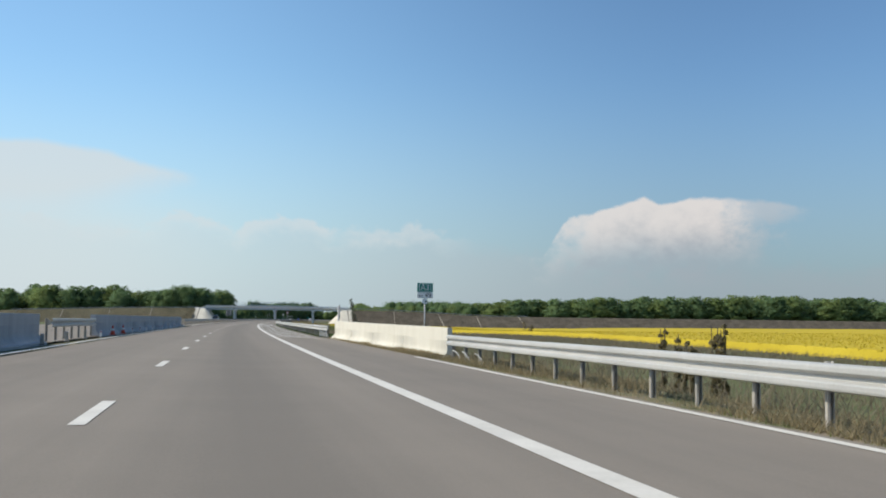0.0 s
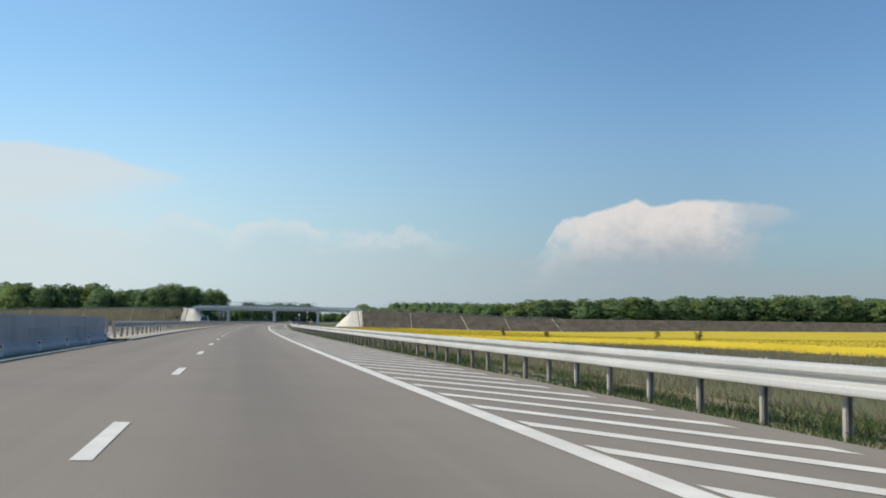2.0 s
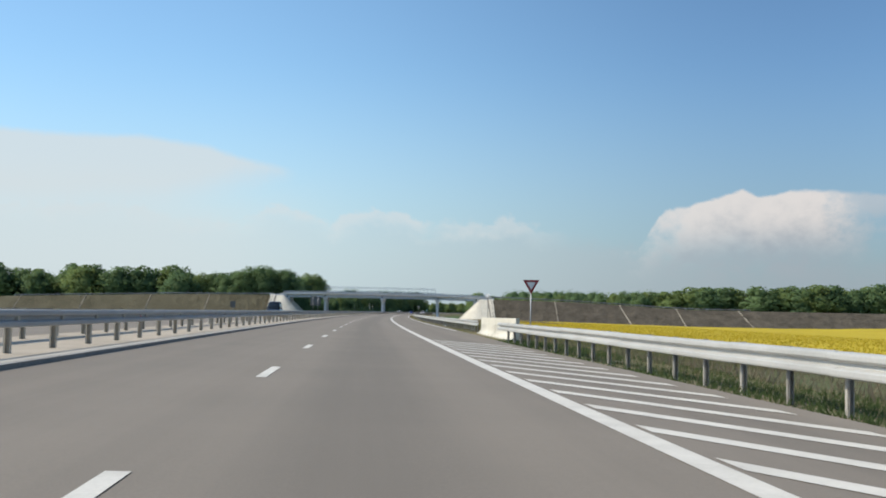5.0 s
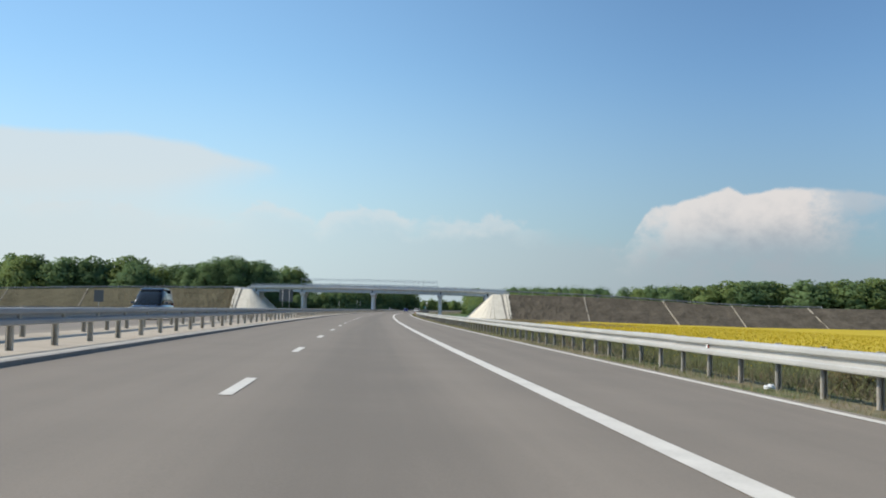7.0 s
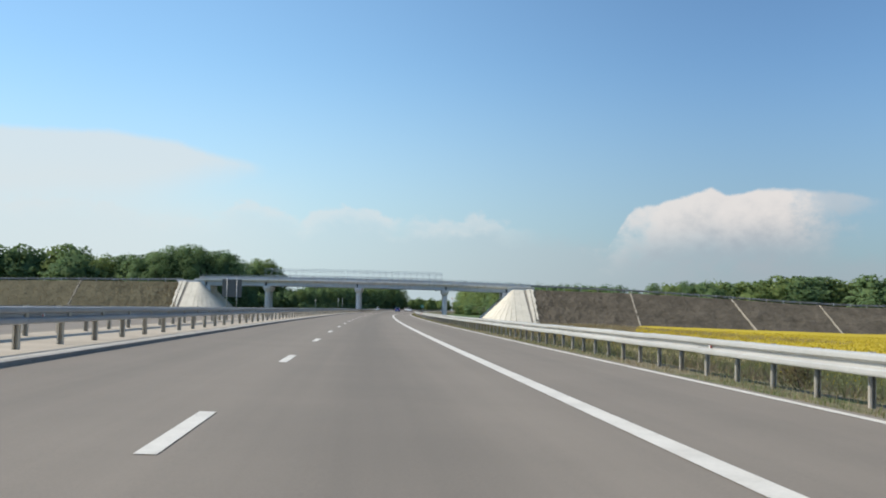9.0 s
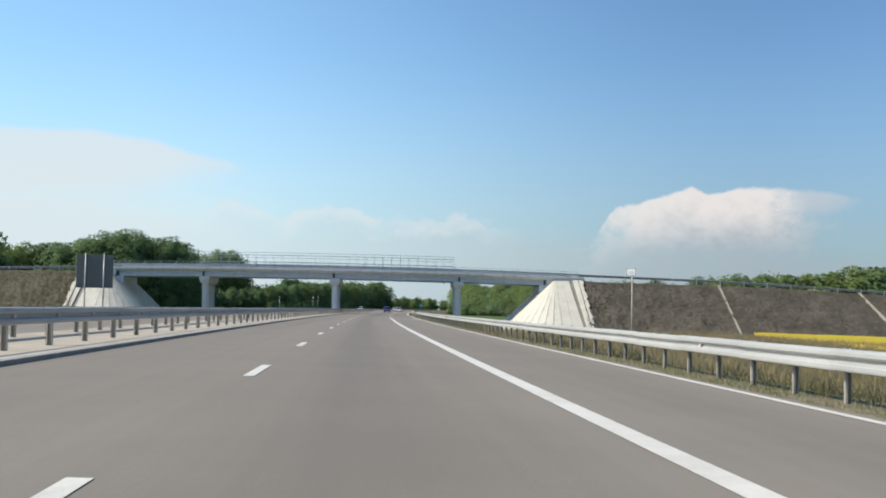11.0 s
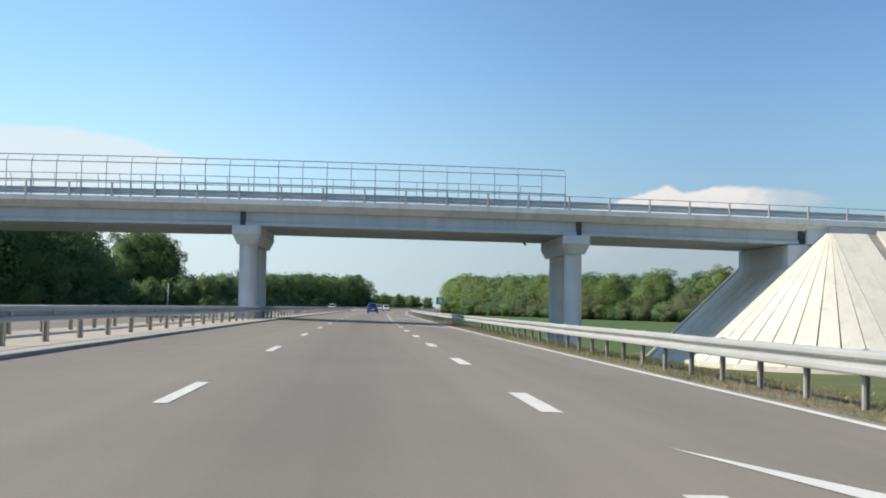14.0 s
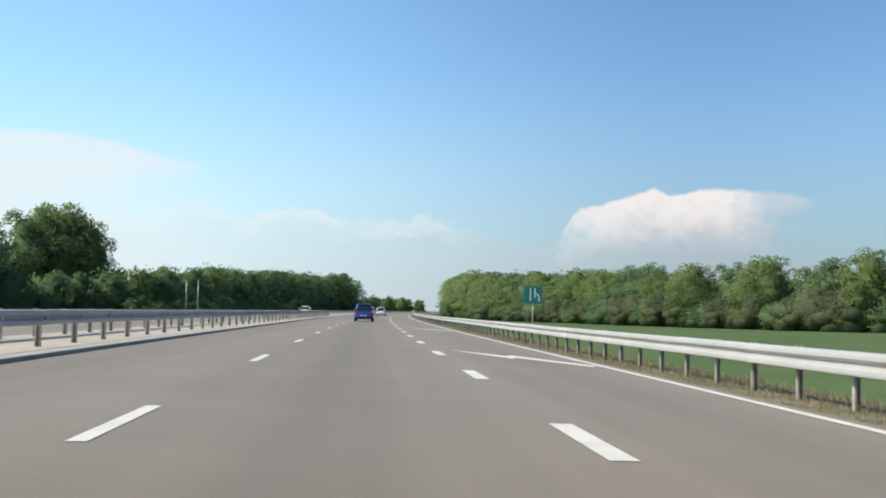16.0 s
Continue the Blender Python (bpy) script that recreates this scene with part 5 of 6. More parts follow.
blossoms("rapeseed_blossom", 11, 45000, (20, 232), (20, 110), 0.72, 0.93, 0.09, M_BLOOM, "yellow rapeseed blossom over the field")
blossoms("rapeseed_blossom_edge", 12, 70000, (225, 480), (19.5, 80), 0.72, 0.94, 0.08, M_BLOOM, "yellow rapeseed blossom at the field's edge")
blossoms("stray_rapeseed", 22, 4500, (232, 440), (11.0, 22.0), -1.15, -0.55, 0.03, M_BLOOM, "stray yellow rapeseed flowers behind the barrier", False)
blossoms("dandelions", 19, 260, (495, 520), (7.4, 8.8), -0.32, -0.20, 0.03, M_BLOOM, "yellow flowers in the grass under the barrier", False)


def scrub(name, seed, n, table, label, mat, size, s_off=0.0):
    """Tufts of weeds on an embankment's near slope."""
    rng = np.random.default_rng(seed)
    x0, x1 = table[0][0], table[-1][0]
    x = x0 + (x1 - x0) * rng.uniform(0, 1, n) ** 2.2
    top = np.interp(np.abs(x), [abs(a) for a, _ in table], [h for _, h in table])
    f = rng.uniform(0, 1, n)
    y = NEAR - 0.4 - (top - GROUND) * np.array([bank_run(q) for q in x]) * (1 - f)
    z = GROUND + (top - GROUND) * f
    c = arc_points(B0 + y, x, z)
    out = []
    for q in range(3):
        a = rng.uniform(0, 6.283, n)
        w = size * rng.uniform(0.4, 1.2, n)
        side = np.stack([np.cos(a) * w, np.sin(a) * w, np.zeros(n)], 1) * 0.35
        h = w[:, None] * np.array([0, -0.3, 0.9]) + rng.normal(scale=0.12, size=(n, 3))
        out.append(np.stack([c - side * 0.6 - (0, 0, 0.1), c + side * 1.6 + h, c - side * 1.4 + h * 0.9], 1).reshape(-1, 3))
    return tagged(new(name, cloud_mesh(name, np.concatenate(out), mat)), label, "weeds", kind="stuff")


scrub("embankment_scrub", 13, 7000, TOP_R, "dead weeds on the soil slope", M_DEADWEED, 0.10)
scrub("embankment_scrub_left", 14, 8000, TOP_L, "olive and brown weeds on the soil slope", M_WEED, 0.12)


# ---------------------------------------------------------------- signs
def text_part(body, size, mat, parent, x, y, z, name="lettering"):
    """Letters in Blender's own font, upright and facing back along the motorway, centred at x, z."""
    cu = bpy.data.curves.new("letters", "FONT")
    cu.body, cu.size, cu.extrude = body, size, 0.002
    cu.align_x, cu.align_y = "CENTER", "CENTER"
    tmp = new("letters", cu)
    bpy.context.view_layer.update()
    me = bpy.data.meshes.new_from_object(tmp.evaluated_get(bpy.context.evaluated_depsgraph_get()))
    bpy.data.objects.remove(tmp)
    me.transform(pose(x, y, z, 90, 0, 0))
    me.materials.clear()
    me.materials.append(mat)
    ob = new(name, me)
    ob.parent = parent
    return ob


def panel(x0, x1, z0, z1, y=0.0, depth=0.02, bevel=0.004):
    return box_bm(x0, x1, y, y + depth, z0, z1, bevel)


def km_sign(s, lat):
    sign = thing("kilometre_sign", at(s, lat, -0.42) @ Matrix.Scale(0.93, 4), "green and white kilometre sign on a grey post", "sign")
    part("post", cyl_bm(0.03, 0.03, 0, 3.05, 12, None, 0, 0.05), M_POLE, sign, "", True)
    part("green_panel", panel(-0.34, 0.34, 2.70, 3.09), M_GREEN, sign)
    part("white_panel", panel(-0.34, 0.34, 2.44, 2.695), M_SIGNWHITE, sign)
    bm = bmesh.new()
    for x0, x1, z0, z1 in ((-0.24, 0.24, 3.045, 3.06), (-0.24, 0.24, 2.73, 2.745), (-0.255, -0.24, 2.73, 3.06), (0.24, 0.255, 2.73, 3.06)):
        box_bm(x0, x1, -0.004, 0.0, z0, z1, bm=bm)
    part("number_border", bm, M_SIGNWHITE, sign)
    text_part("A3", 0.33, M_SIGNWHITE, sign, 0.0, -0.004, 2.895)
    text_part("49", 0.28, M_TEXT, sign, 0.13, -0.004, 2.565)
    text_part("km", 0.15, M_TEXT, sign, -0.18, -0.004, 2.545)
    plate = part("lower_plate", panel(-0.11, 0.11, 2.22, 2.41, 0.01), M_SIGNWHITE, sign)
    part("small_writing", panel(0.0, 0.07, 2.28, 2.34, 0.006, 0.004, 0), M_TEXT, plate)


def marker(s, lat, z, top, label):
    """A small plate with its two left corners cut off, on a thin post; top: height of the plate's middle."""
    m0 = thing("marker_sign", at(s, lat, 0, -28), label, "sign", "marker signs")
    part("post", cyl_bm(0.02, 0.02, z, top + 0.08, 10, None, 0.03, 0.03), M_POST, m0, "", True)
    for name, grow, y, mat, words in (("plate", 0.0, -0.004, M_SIGNWHITE, ""), ("backing", 0.008, 0.004, M_SIGNBACK, "dark rim behind the white plate")):
        w, h, c = 0.125 + grow, 0.092 + grow, 0.04
        bm = bmesh.new()
        rim = ((-w, -h + c), (-w + c, -h), (w, -h), (w, h), (-w + c, h), (-w, h - c))
        front = [bm.verts.new((x, y, top + q)) for x, q in rim]
        back = [bm.verts.new((x, y + 0.008, top + q)) for x, q in rim]
        bm.faces.new(front)
        bm.faces.new(back[::-1])
        for k in range(6):
            bm.faces.new((front[k], back[k], back[(k + 1) % 6], front[(k + 1) % 6]))
        bmesh.ops.recalc_face_normals(bm, faces=bm.faces)
        face = part(name, bm, mat, m0, words)
        if name == "plate":
            for x0, x1, q in ((-0.07, -0.03, -0.004), (-0.015, 0.03, -0.004), (0.045, 0.09, -0.004), (-0.05, 0.08, -0.04)):
                part("faint_writing", box_bm(x0, x1, -0.007, -0.004, top + q - 0.008, top + q + 0.008), M_POLE, face)


def yield_sign(s, lat):
    sign = thing("yield_sign", at(s, lat, -0.6), "dark red downward triangle sign on a post behind the white wall", "sign")
    part("post", cyl_bm(0.03, 0.03, 0, 2.9, 10, None, 0, 0.05), M_POLE, sign, "", True)
    for name, r, y, mat in (("triangle", 0.46, 0.0, M_SIGNRED), ("centre", 0.25, -0.004, M_SIGNWHITE)):
        bm = bmesh.new()
        c = 2.98
        a = [bm.verts.new((r * math.cos(q), y, c + r * math.sin(q))) for q in (radians(30), radians(150), radians(270))]
        b = [bm.verts.new((v.co.x, y + 0.018, v.co.z)) for v in a]
        bm.faces.new(a)
        bm.faces.new(b[::-1])
        for i in range(3):
            bm.faces.new((a[i], b[i], b[(i + 1) % 3], a[(i + 1) % 3]))
        bmesh.ops.recalc_face_normals(bm, faces=bm.faces)
        part(name, bm, mat, sign)


def lane_sign(s, lat):
    sign = thing("lane_sign", at(s, lat, -0.55), "green square sign with white lane symbols on a thin post", "sign")
    part("post", cyl_bm(0.03, 0.03, 0, 2.7, 10, None, 0, 0.05), M_POLE, sign, "", True)
    board = part("board", panel(-0.42, 0.42, 1.93, 2.74), M_GREEN, sign)
    part("lane_stroke", panel(-0.15, -0.09, 2.06, 2.66, -0.004, 0.004, 0), M_SIGNWHITE, board)
    bm = box_bm(0.06, 0.12, -0.004, 0.0, 2.20, 2.66)
    last = None
    for i in range(9):
        a = radians(90 - 90 * i / 8)
        ring = [(0.12 + r * math.cos(a), -0.003, 2.22 + r * math.sin(a)) for r in (0.13, 0.19)]
        cur = [bm.verts.new(p) for p in ring]
        if last:
            bm.faces.new((last[0], last[1], cur[1], cur[0]))
        last = cur
    box_bm(0.25, 0.31, -0.004, 0.0, 2.03, 2.22, bm=bm)
    part("joining_stroke", bm, M_SIGNWHITE, board)
    part("small_plate", panel(-0.05, 0.05, 1.68, 1.78, 0.0), M_SIGNWHITE, sign)


def board_back(s, lat, w, z0, z1, label):
    sign = thing("road_sign_back", at(s, lat, -0.1), label, "sign")
    for x in (-w / 2, w / 2):
        part("post", cyl_bm(0.05, 0.05, 0, z1 + 0.1, 10, None, x, -0.05), M_POLE, sign, "pale steel post", True)
    if z1 > z0:
        part("board", panel(-w, w, z0, z1), M_SIGNBACK, sign)
    for z in (z0 + 0.3, z1 - 0.3) if z1 > z0 else ():
        part("brace", panel(-w * 0.96, w * 0.96, z - 0.04, z + 0.04, -0.03, 0.03, 0), M_SIGNBACK, sign)


def round_sign(s, lat, turn):
    """A round sign for a joining lane, turned away from the motorway."""
    sign = thing("round_sign", at(s, lat, -0.4, turn), "grey back of a round road sign on a steel post", "sign")
    part("post", cyl_bm(0.03, 0.03, 0, 2.2, 12, None, 0, 0.06), M_POLE, sign, "", True)
    bm = cyl_bm(0.45, 0.45, -0.012, 0.012, 36)
    bmesh.ops.transform(bm, matrix=pose(0, 0, 1.80, 90, 0, 0), verts=bm.verts)
    part("disc", bm, M_DISC, sign)
    for z in (1.55, 2.05):
        part("brace", panel(-0.26, 0.26, z - 0.025, z + 0.025, 0.012, 0.018, 0), M_DISC, sign)


def leaning_weed(s, lat):
    weed = thing("tall_weed", at(s, lat, -0.5), "tall leaning dark-leaved weed behind the white wall", "plant")
    path = [(0, 0, 0), (-0.02, 0, 0.8), (-0.10, 0, 1.5), (-0.24, 0, 2.0), (-0.40, 0, 2.55)]
    part("stalk", rod_bm(path, 0.018), M_WEED, weed)
    rng = np.random.default_rng(31)
    balls = []
    for f in np.linspace(0.25, 1.0, 16):
        z = 2.55 * f
        x = float(np.interp(z, [p[2] for p in path], [p[0] for p in path]))
        balls.append((x + rng.uniform(-0.06, 0.06), rng.uniform(-0.06, 0.06), z, 0.13 if f > 0.5 else 0.2))
    leaves = new("leaves", cloud_mesh("leaves", leaf_cloud(rng, balls, 420, 0.05), M_DARKLEAF))
    leaves.parent = weed


km_sign(40.85, 7.39)
round_sign(62.9, 6.16, 90)
leaning_weed(59.8, 6.88)
marker(240.0, 7.00, -0.45, 2.0, "small white marker sign on a thin post beside the wall")
marker(423.9, 7.66, -0.45, 2.13, "small white marker sign on a thin post in dry grass")
yield_sign(229.0, 7.9)
lane_sign(624.0, 8.25)
board_back(480, -21.75, 1.45, 2.4, 5.05, "tall road sign of the other carriageway seen from behind")
board_back(712, -23.2, 1.5, 4.6, 4.6, "pair of pale steel sign posts beside the far carriageway")
pole = thing("steel_post", at(620, -21.9, 0.0), "slim pale steel post beside the far carriageway", "post")
part("shaft", cyl_bm(0.04, 0.04, 0, 3.2, 10), M_POLE, pole, "", True)
part("cap", cyl_bm(0.05, 0.03, 3.2, 3.26, 10), M_POLE, pole)
small = thing("road_sign_back", at(332, -20.6, 0.0), "small dark sign seen from behind beside the far carriageway", "sign")
part("post", cyl_bm(0.03, 0.03, 0, 2.1, 10), M_POLE, small, "", True)
part("board", panel(-0.36, 0.36, 1.2, 2.1, -0.03), M_SIGNBACK, small)

# short white marker posts at the foot of the median wall, two traffic cones among them
m0 = None
for i in range(15):
    if i in (1, 2):
        continue
    m = at(49.0 + 4.83 * i, -5.78, paving(-5.78))
    if m0 is None:
        m0 = thing("marker_post", m, "short white marker post at the foot of the median wall", "marker post", "marker posts")
        part("stake", box_bm(-0.05, 0.05, -0.02, 0.02, -0.02, 0.27, 0.008), M_SIGNWHITE, m0)
        part("reflector", box_bm(-0.03, 0.03, -0.026, -0.02, 0.18, 0.24), M_REFLECT, m0)
    else:
        copy_thing(m0, m)


def traffic_cone(m):
    c = thing("traffic_cone", m, "small orange-red traffic cone with a white band", "traffic cone", "traffic cones")
    part("base", box_bm(-0.15, 0.15, -0.15, 0.15, 0.0, 0.035, 0.01), M_CONE, c)
    part("lower_cone", cyl_bm(0.11, 0.080, 0.035, 0.20, 20), M_CONE, c, "", True)
    part("white_band", cyl_bm(0.082, 0.055, 0.20, 0.32, 20), M_SIGNWHITE, c, "", True)
    part("tip", cyl_bm(0.057, 0.025, 0.32, 0.46, 20), M_CONE, c, "", True)


for s in (53.83, 58.66):
    traffic_cone(at(s, -5.80, paving(-5.80)))
stump = None
for s in (34.4, 39.29, 44.09):
    m = at(s, -5.80, paving(-5.80))
    if stump is None:
        stump = thing("bollard_stump", m, "weathered brown stump of a marker post", "post", "post stumps")
        part("shaft", box_bm(-0.055, 0.055, -0.045, 0.045, -0.03, 0.34, 0.012), M_POST, stump)
        part("foot", box_bm(-0.09, 0.09, -0.08, 0.08, -0.02, 0.025, 0.006), M_SHADE_GRIME, stump)
    else:
        copy_thing(stump, m)

# slanting struts between the first posts of a barrier, and bent tails of old ones in the grass
def strut(s, lat, path, r=0.03):
    st = tagged(part("strut", rod_bm(path, r), M_STEEL), "galvanised slanting strut between two posts of the barrier", "strut", "barrier struts")
    st.matrix_world = at(s, lat, 0)


for i in range(4):
    strut(63.94 + 1.713 * i, 5.60, [(0, 1.66, 0.30), (-0.03, 0.9, 0.12), (-0.06, 0.16, -0.08)])
for i in range(5):
    strut(243.49 + 1.6815 * i, 6.66, [(0, 0.10, 0.24), (0.02, 0.8, 0.10), (0.04, 1.5, -0.08)])
for s in (27.6, 29.2, 30.4):
    strut(s, 6.34, [(0, 0.0, 0.10), (0.03, -0.22, 0.07), (0.06, -0.5, -0.04), (0.07, -0.7, -0.16)], 0.016)

# a crumpled bag in the grass before the long barrier
bm = bmesh.new()
bmesh.ops.create_icosphere(bm, subdivisions=3, radius=1.0)
for v in bm.verts:
    k = 1 + 0.42 * noise.noise(v.co * 1.7) + 0.25 * noise.noise(v.co * 4.1 + Vector((3, 1, 7)))
    v.co = Vector((v.co.x * 0.10 * k, v.co.y * 0.075 * k, max(-0.02, v.co.z * 0.05 * k)))
bag = tagged(part("litter_bag", bm, M_SIGNWHITE), "crumpled white plastic bag lying in the grass", "litter")
bag.matrix_world = at(266.7, 6.37, -0.155, 25)

# small dark reflectors on the right-hand barrier, and pale ones on the median's
ref = None
for k in range(34):
    s, lat, z = (246 + 24 * k, 6.46, 0.375) if k < 17 else (126 + 27 * (k - 17), -5.90, 0.755)
    m = at(s, lat, z)
    if ref is None:
        ref = thing("barrier_reflector", m, "small reflector bolted in the valley of the barrier", "reflector", "barrier reflectors")
        part("plate", box_bm(-0.02, 0.02, -0.03, 0.03, -0.03, 0.03, 0.004), M_SIGNWHITE, ref)
        part("lens", box_bm(-0.004, 0.018, -0.036, -0.03, -0.026, 0.026, 0.003), M_REFLECT, ref)
    else:
        copy_thing(ref, m)


red = thing("barrier_reflector", at(479.2, 6.40, 0.36), "round red reflector on the barrier", "reflector", "barrier reflectors")
bm = cyl_bm(0.06, 0.06, -0.01, 0.01, 20)
bmesh.ops.transform(bm, matrix=pose(0, 0, 0, 90, 0, -30), verts=bm.verts)
part("lens", bm, M_RED, red)
part("plate", box_bm(-0.02, 0.05, 0.012, 0.02, -0.05, 0.05, 0.004), M_SIGNWHITE, red)


# crash barrier along the crossing road on top of the embankments
def top_barrier(table, label):
    rail = thing("guardrail", at(B0, 0, 0), label, "guardrail")
    xs = [a for a, _ in table]
    x0, x1 = xs[0] - (0.3 if xs[0] > 0 else -0.3), xs[0] + (95 if xs[0] > 0 else -95)
    n = 48
    prof = ((0, 0.40), (-0.07, 0.43), (-0.08, 0.52), (-0.01, 0.575), (-0.01, 0.635), (-0.08, 0.69), (-0.07, 0.78), (0, 0.81), (0.02, 0.78), (0.02, 0.43))
    bm = bmesh.new()
    rows = []
    for i in range(n + 1):
        x = x0 + (x1 - x0) * i / n
        z = float(np.interp(abs(x), [abs(q) for q in xs], [h for _, h in table]))
        z += float(np.interp(x, (-60, -48, 0, 33, 45, 70), (-0.15, 0.05, 0.38, 0.38, 0.22, -0.10)))
        rows.append([bm.verts.new((x, NEAR + 0.1 + q, z + h)) for q, h in prof])
        if i % 2 == 0:
            part("post", box_bm(x - 0.05, x + 0.05, NEAR - 0.06, NEAR + 0.02, z - 0.8, z + 0.86, 0.006), M_DECKRAIL, rail)
    for a, b in zip(rows, rows[1:]):
        for j in range(10):
            bm.faces.new((a[j], a[(j + 1) % 10], b[(j + 1) % 10], b[j]))
    bm.faces.new(rows[0][::-1])
    bm.faces.new(rows[-1])
    bmesh.ops.recalc_face_normals(bm, faces=bm.faces)
    part("beam", bm, M_DARKRAIL, rail)


top_barrier(TOP_R, "grey crash barrier along the crossing road")
top_barrier(TOP_L, "grey crash barrier along the crossing road")


# ---------------------------------------------------------------- cars
def ring_loft(sections, n=16):
    """A closed hull through sections (y, z0, z1, half width low, half width high)."""
    bm = bmesh.new()
    rows = []
    for y, z0, z1, wl, wh in sections:
        row = []
        for k in range(n):
            a = 6.28318 * (k + 0.5) / n
            c, q = math.cos(a), math.sin(a)
            cx = math.copysign(abs(c) ** 0.38, c)
            cz = math.copysign(abs(q) ** 0.45, q)
            t = (cz + 1) / 2
            row.append(bm.verts.new(((wl + (wh - wl) * t) * cx, y, z0 + (z1 - z0) * t)))
        rows.append(row)
    for a, b in zip(rows, rows[1:]):
        for k in range(n):
            bm.faces.new((a[k], a[(k + 1) % n], b[(k + 1) % n], b[k]))
    bm.faces.new(rows[0][::-1])
    bm.faces.new(rows[-1])
    bmesh.ops.recalc_face_normals(bm, faces=bm.faces)
    return bm


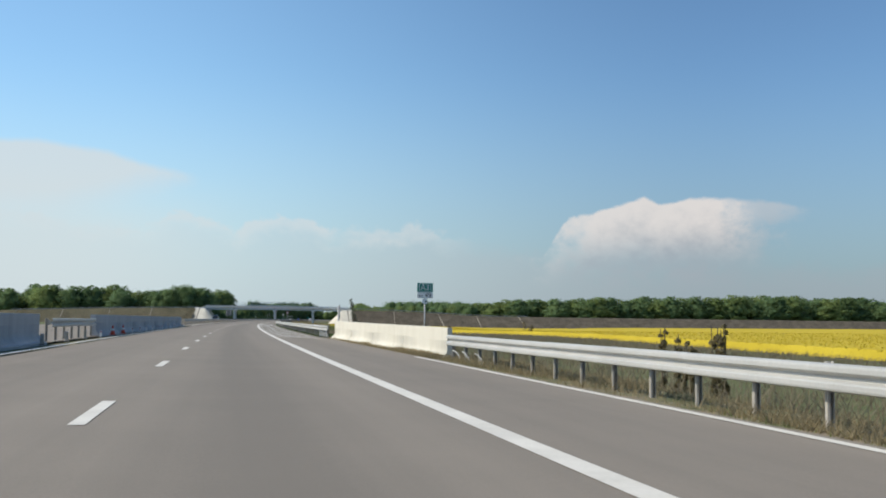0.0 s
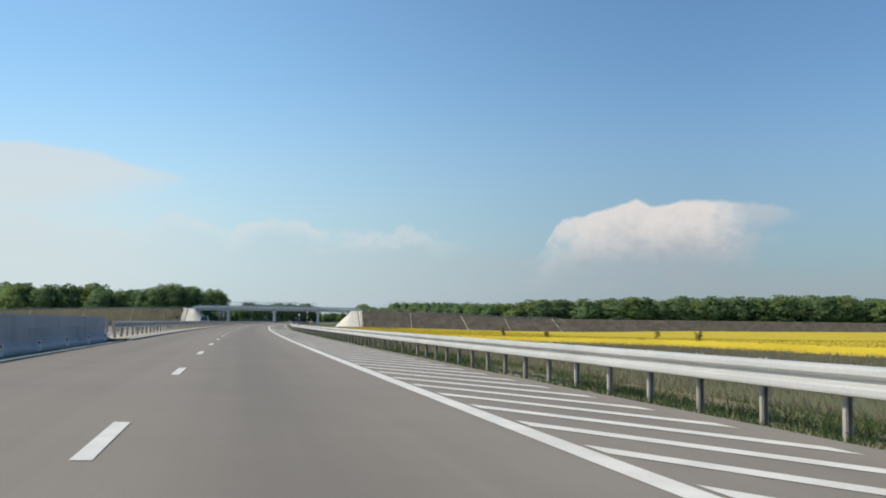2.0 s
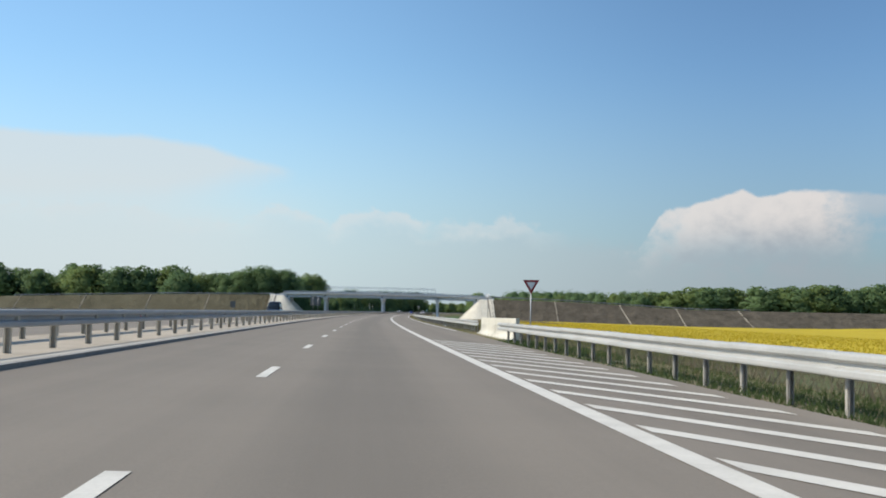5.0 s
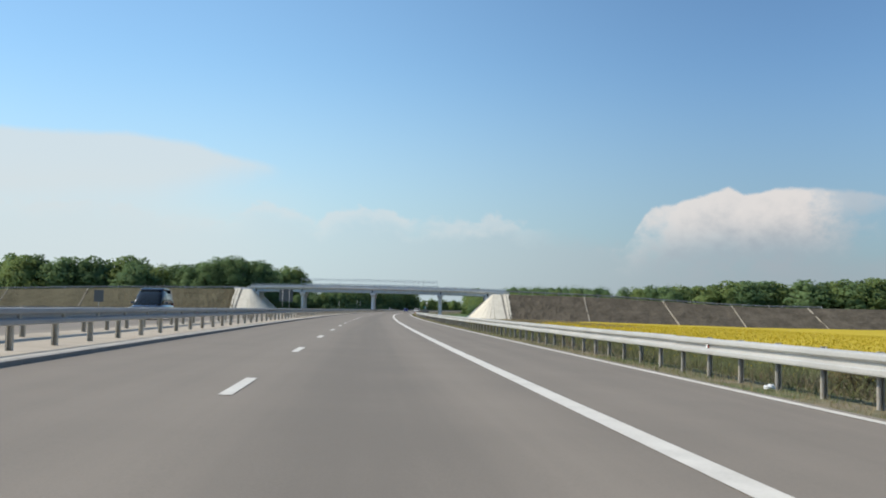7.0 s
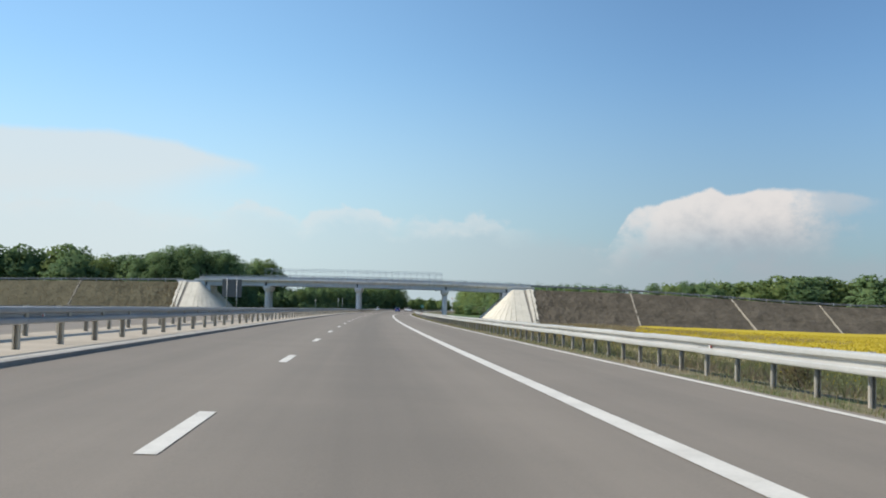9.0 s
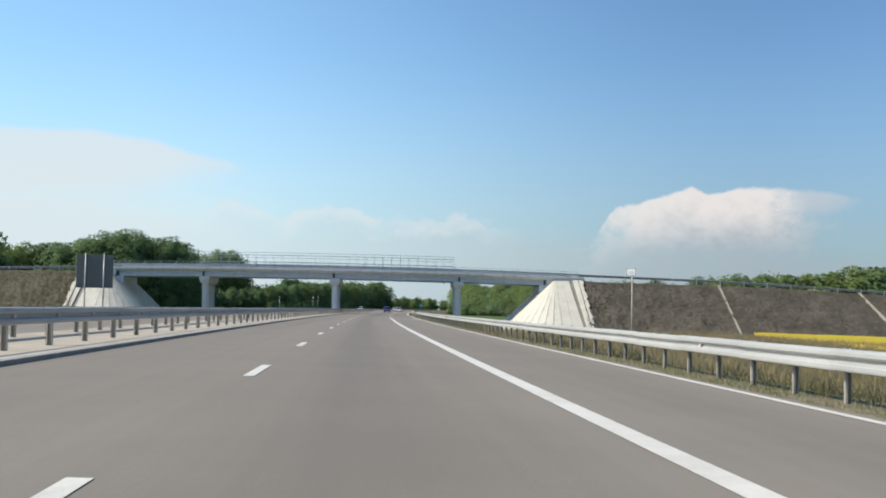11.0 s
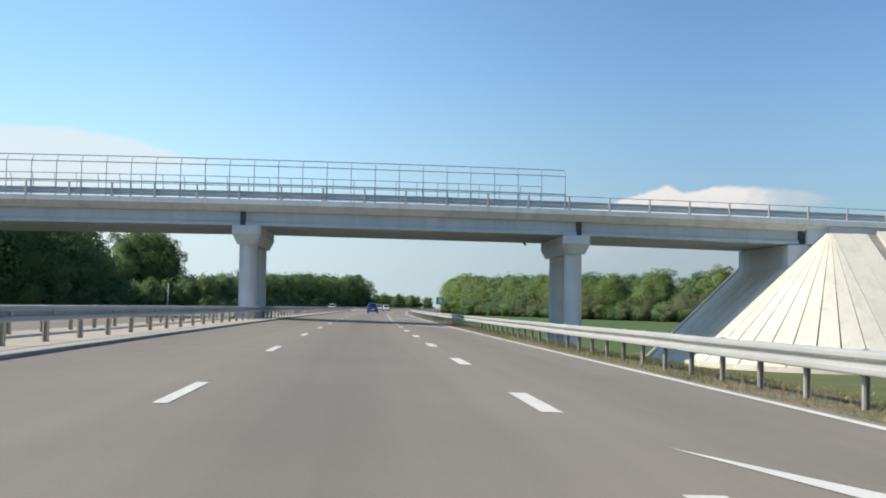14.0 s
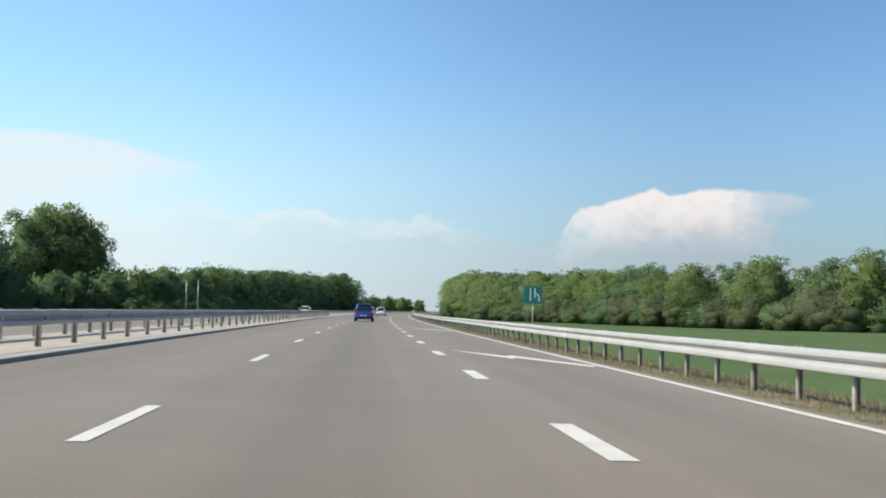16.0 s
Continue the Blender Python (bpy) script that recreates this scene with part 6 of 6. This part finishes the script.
def car(m, paint, label, length=4.1, wide=1.74, tall=1.52, tail=0.2):
    """A car that heads along +y: rear at -length/2. tail: how far the rear window slopes in."""
    c = thing("car", m, label, "car", "cars on the motorway")
    L, W, H = length / 2, wide / 2, tall
    body = part("body", ring_loft([(-L, 0.42, 0.78, W * 0.84, W * 0.80), (-L + 0.10, 0.30, 0.92, W * 0.95, W * 0.90), (-L + 0.5, 0.24, 0.95, W, W * 0.95),
                                   (0, 0.22, 0.93, W, W * 0.95), (L - 1.1, 0.22, 0.90, W, W * 0.93), (L - 0.35, 0.26, 0.80, W * 0.97, W * 0.86), (L, 0.36, 0.62, W * 0.82, W * 0.74)]), paint, c, "", True)
    part("glasshouse", ring_loft([(-L + 0.10, 0.86, 1.0, W * 0.86, W * 0.82), (-L + 0.16 + tail, 0.86, H - 0.05, W * 0.90, W * 0.70), (-0.2, 0.86, H - 0.02, W * 0.91, W * 0.71),
                                  (0.45, 0.86, H - 0.08, W * 0.91, W * 0.69), (L - 0.95, 0.84, 0.96, W * 0.88, W * 0.80)]), M_GLASS, c, "dark tinted windows", True)
    part("roof", ring_loft([(-L + 0.10 + tail, H - 0.10, H - 0.03, W * 0.70, W * 0.62), (-L + 0.6, H - 0.09, H + 0.01, W * 0.73, W * 0.66), (-0.1, H - 0.07, H + 0.02, W * 0.74, W * 0.66), (0.5, H - 0.12, H - 0.05, W * 0.70, W * 0.64)]), paint, c, "", True)
    for sx in (-1, 1):
        bm = bmesh.new()           # rear pillar beside the window
        pts = [(sx * W * 0.88, -L + 0.10, 0.90), (sx * W * 0.70, -L + 0.08, 0.94), (sx * W * 0.60, -L + 0.10 + tail, H - 0.08), (sx * W * 0.73, -L + 0.20 + tail, H - 0.08)]
        vv = [bm.verts.new(p) for p in pts] + [bm.verts.new((p[0] * 0.98, p[1] + 0.18, p[2])) for p in pts]
        for f in ((0, 1, 2, 3), (4, 7, 6, 5), (0, 4, 5, 1), (1, 5, 6, 2), (2, 6, 7, 3), (3, 7, 4, 0)):
            bm.faces.new([vv[i] for i in f])
        bmesh.ops.recalc_face_normals(bm, faces=bm.faces)
        part("rear_pillar", bm, paint, c)
        part("tail_lamp", box_bm(sx * W * 0.80 - 0.09, sx * W * 0.80 + 0.09, -L - 0.005, -L + 0.15, 0.72, 0.98, 0.02), M_TAIL, c)
        part("head_lamp", box_bm(sx * W * 0.74 - 0.17, sx * W * 0.74 + 0.15, L - 0.22, L - 0.04, 0.58, 0.72, 0.02), M_LAMP, c)
        part("mirror", box_bm(sx * W * 1.04 - 0.09, sx * W * 1.04 + 0.09, 0.62, 0.74, 0.92, 1.05, 0.03), paint, c)
        for y in (-L + 0.72, L - 0.80):
            w = new("wheel")
            w.parent = c
            bm = cyl_bm(0.31, 0.31, -0.10, 0.10, 24)
            bmesh.ops.bevel(bm, geom=[e for e in bm.edges if abs(e.verts[0].co.z - e.verts[1].co.z) < 1e-5], offset=0.03, segments=2, affect="EDGES")
            bmesh.ops.transform(bm, matrix=pose(sx * (W - 0.12), y, 0.31, 0, 90, 0), verts=bm.verts)
            part("tyre", bm, M_TYRE, w)
            bm = cyl_bm(0.20, 0.17, -0.11, 0.11, 16)
            bmesh.ops.transform(bm, matrix=pose(sx * (W - 0.118), y, 0.31, 0, 90, 0), verts=bm.verts)
            part("rim", bm, M_RIM, w)
    part("bumper", ring_loft([(-L - 0.06, 0.36, 0.56, W * 0.84, W * 0.84), (-L + 0.05, 0.30, 0.60, W * 0.95, W * 0.94), (-L + 0.35, 0.28, 0.58, W * 1.0, W * 0.99)]), paint, c, "", True)
    plate = part("number_plate", box_bm(-0.26, 0.26, -L - 0.075, -L - 0.055, 0.47, 0.58, 0.004), M_SIGNWHITE, c)
    part("plate_writing", box_bm(-0.19, 0.19, -L - 0.079, -L - 0.075, 0.50, 0.55), M_TEXT, plate)
    part("lower_bumper", box_bm(-W * 0.8, W * 0.8, -L - 0.02, -L + 0.2, 0.22, 0.34, 0.02), M_TYRE, c)
    return c


car(at(668, -0.15, paving(-0.15)), M_BLUE, "small blue hatchback driving ahead in the same lane", 3.95, 1.70, 1.55, 0.16)
car(at(772, 0.1, 0.0), M_WHITECAR, "white car far ahead in the same lane", 4.4, 1.80, 1.58)
car(at(806, -3.0, 0.06), M_WHITECAR, "white estate car far ahead in the overtaking lane", 4.5, 1.82, 1.62)
car(at(313, -12.6, 0.155, 180), M_DARKCAR, "dark blue off-roader coming the other way", 4.6, 1.90, 1.82, 0.1)
car(at(762, -13.0, 0.16, 180), M_WHITECAR, "white car coming the other way", 4.3, 1.78, 1.45)
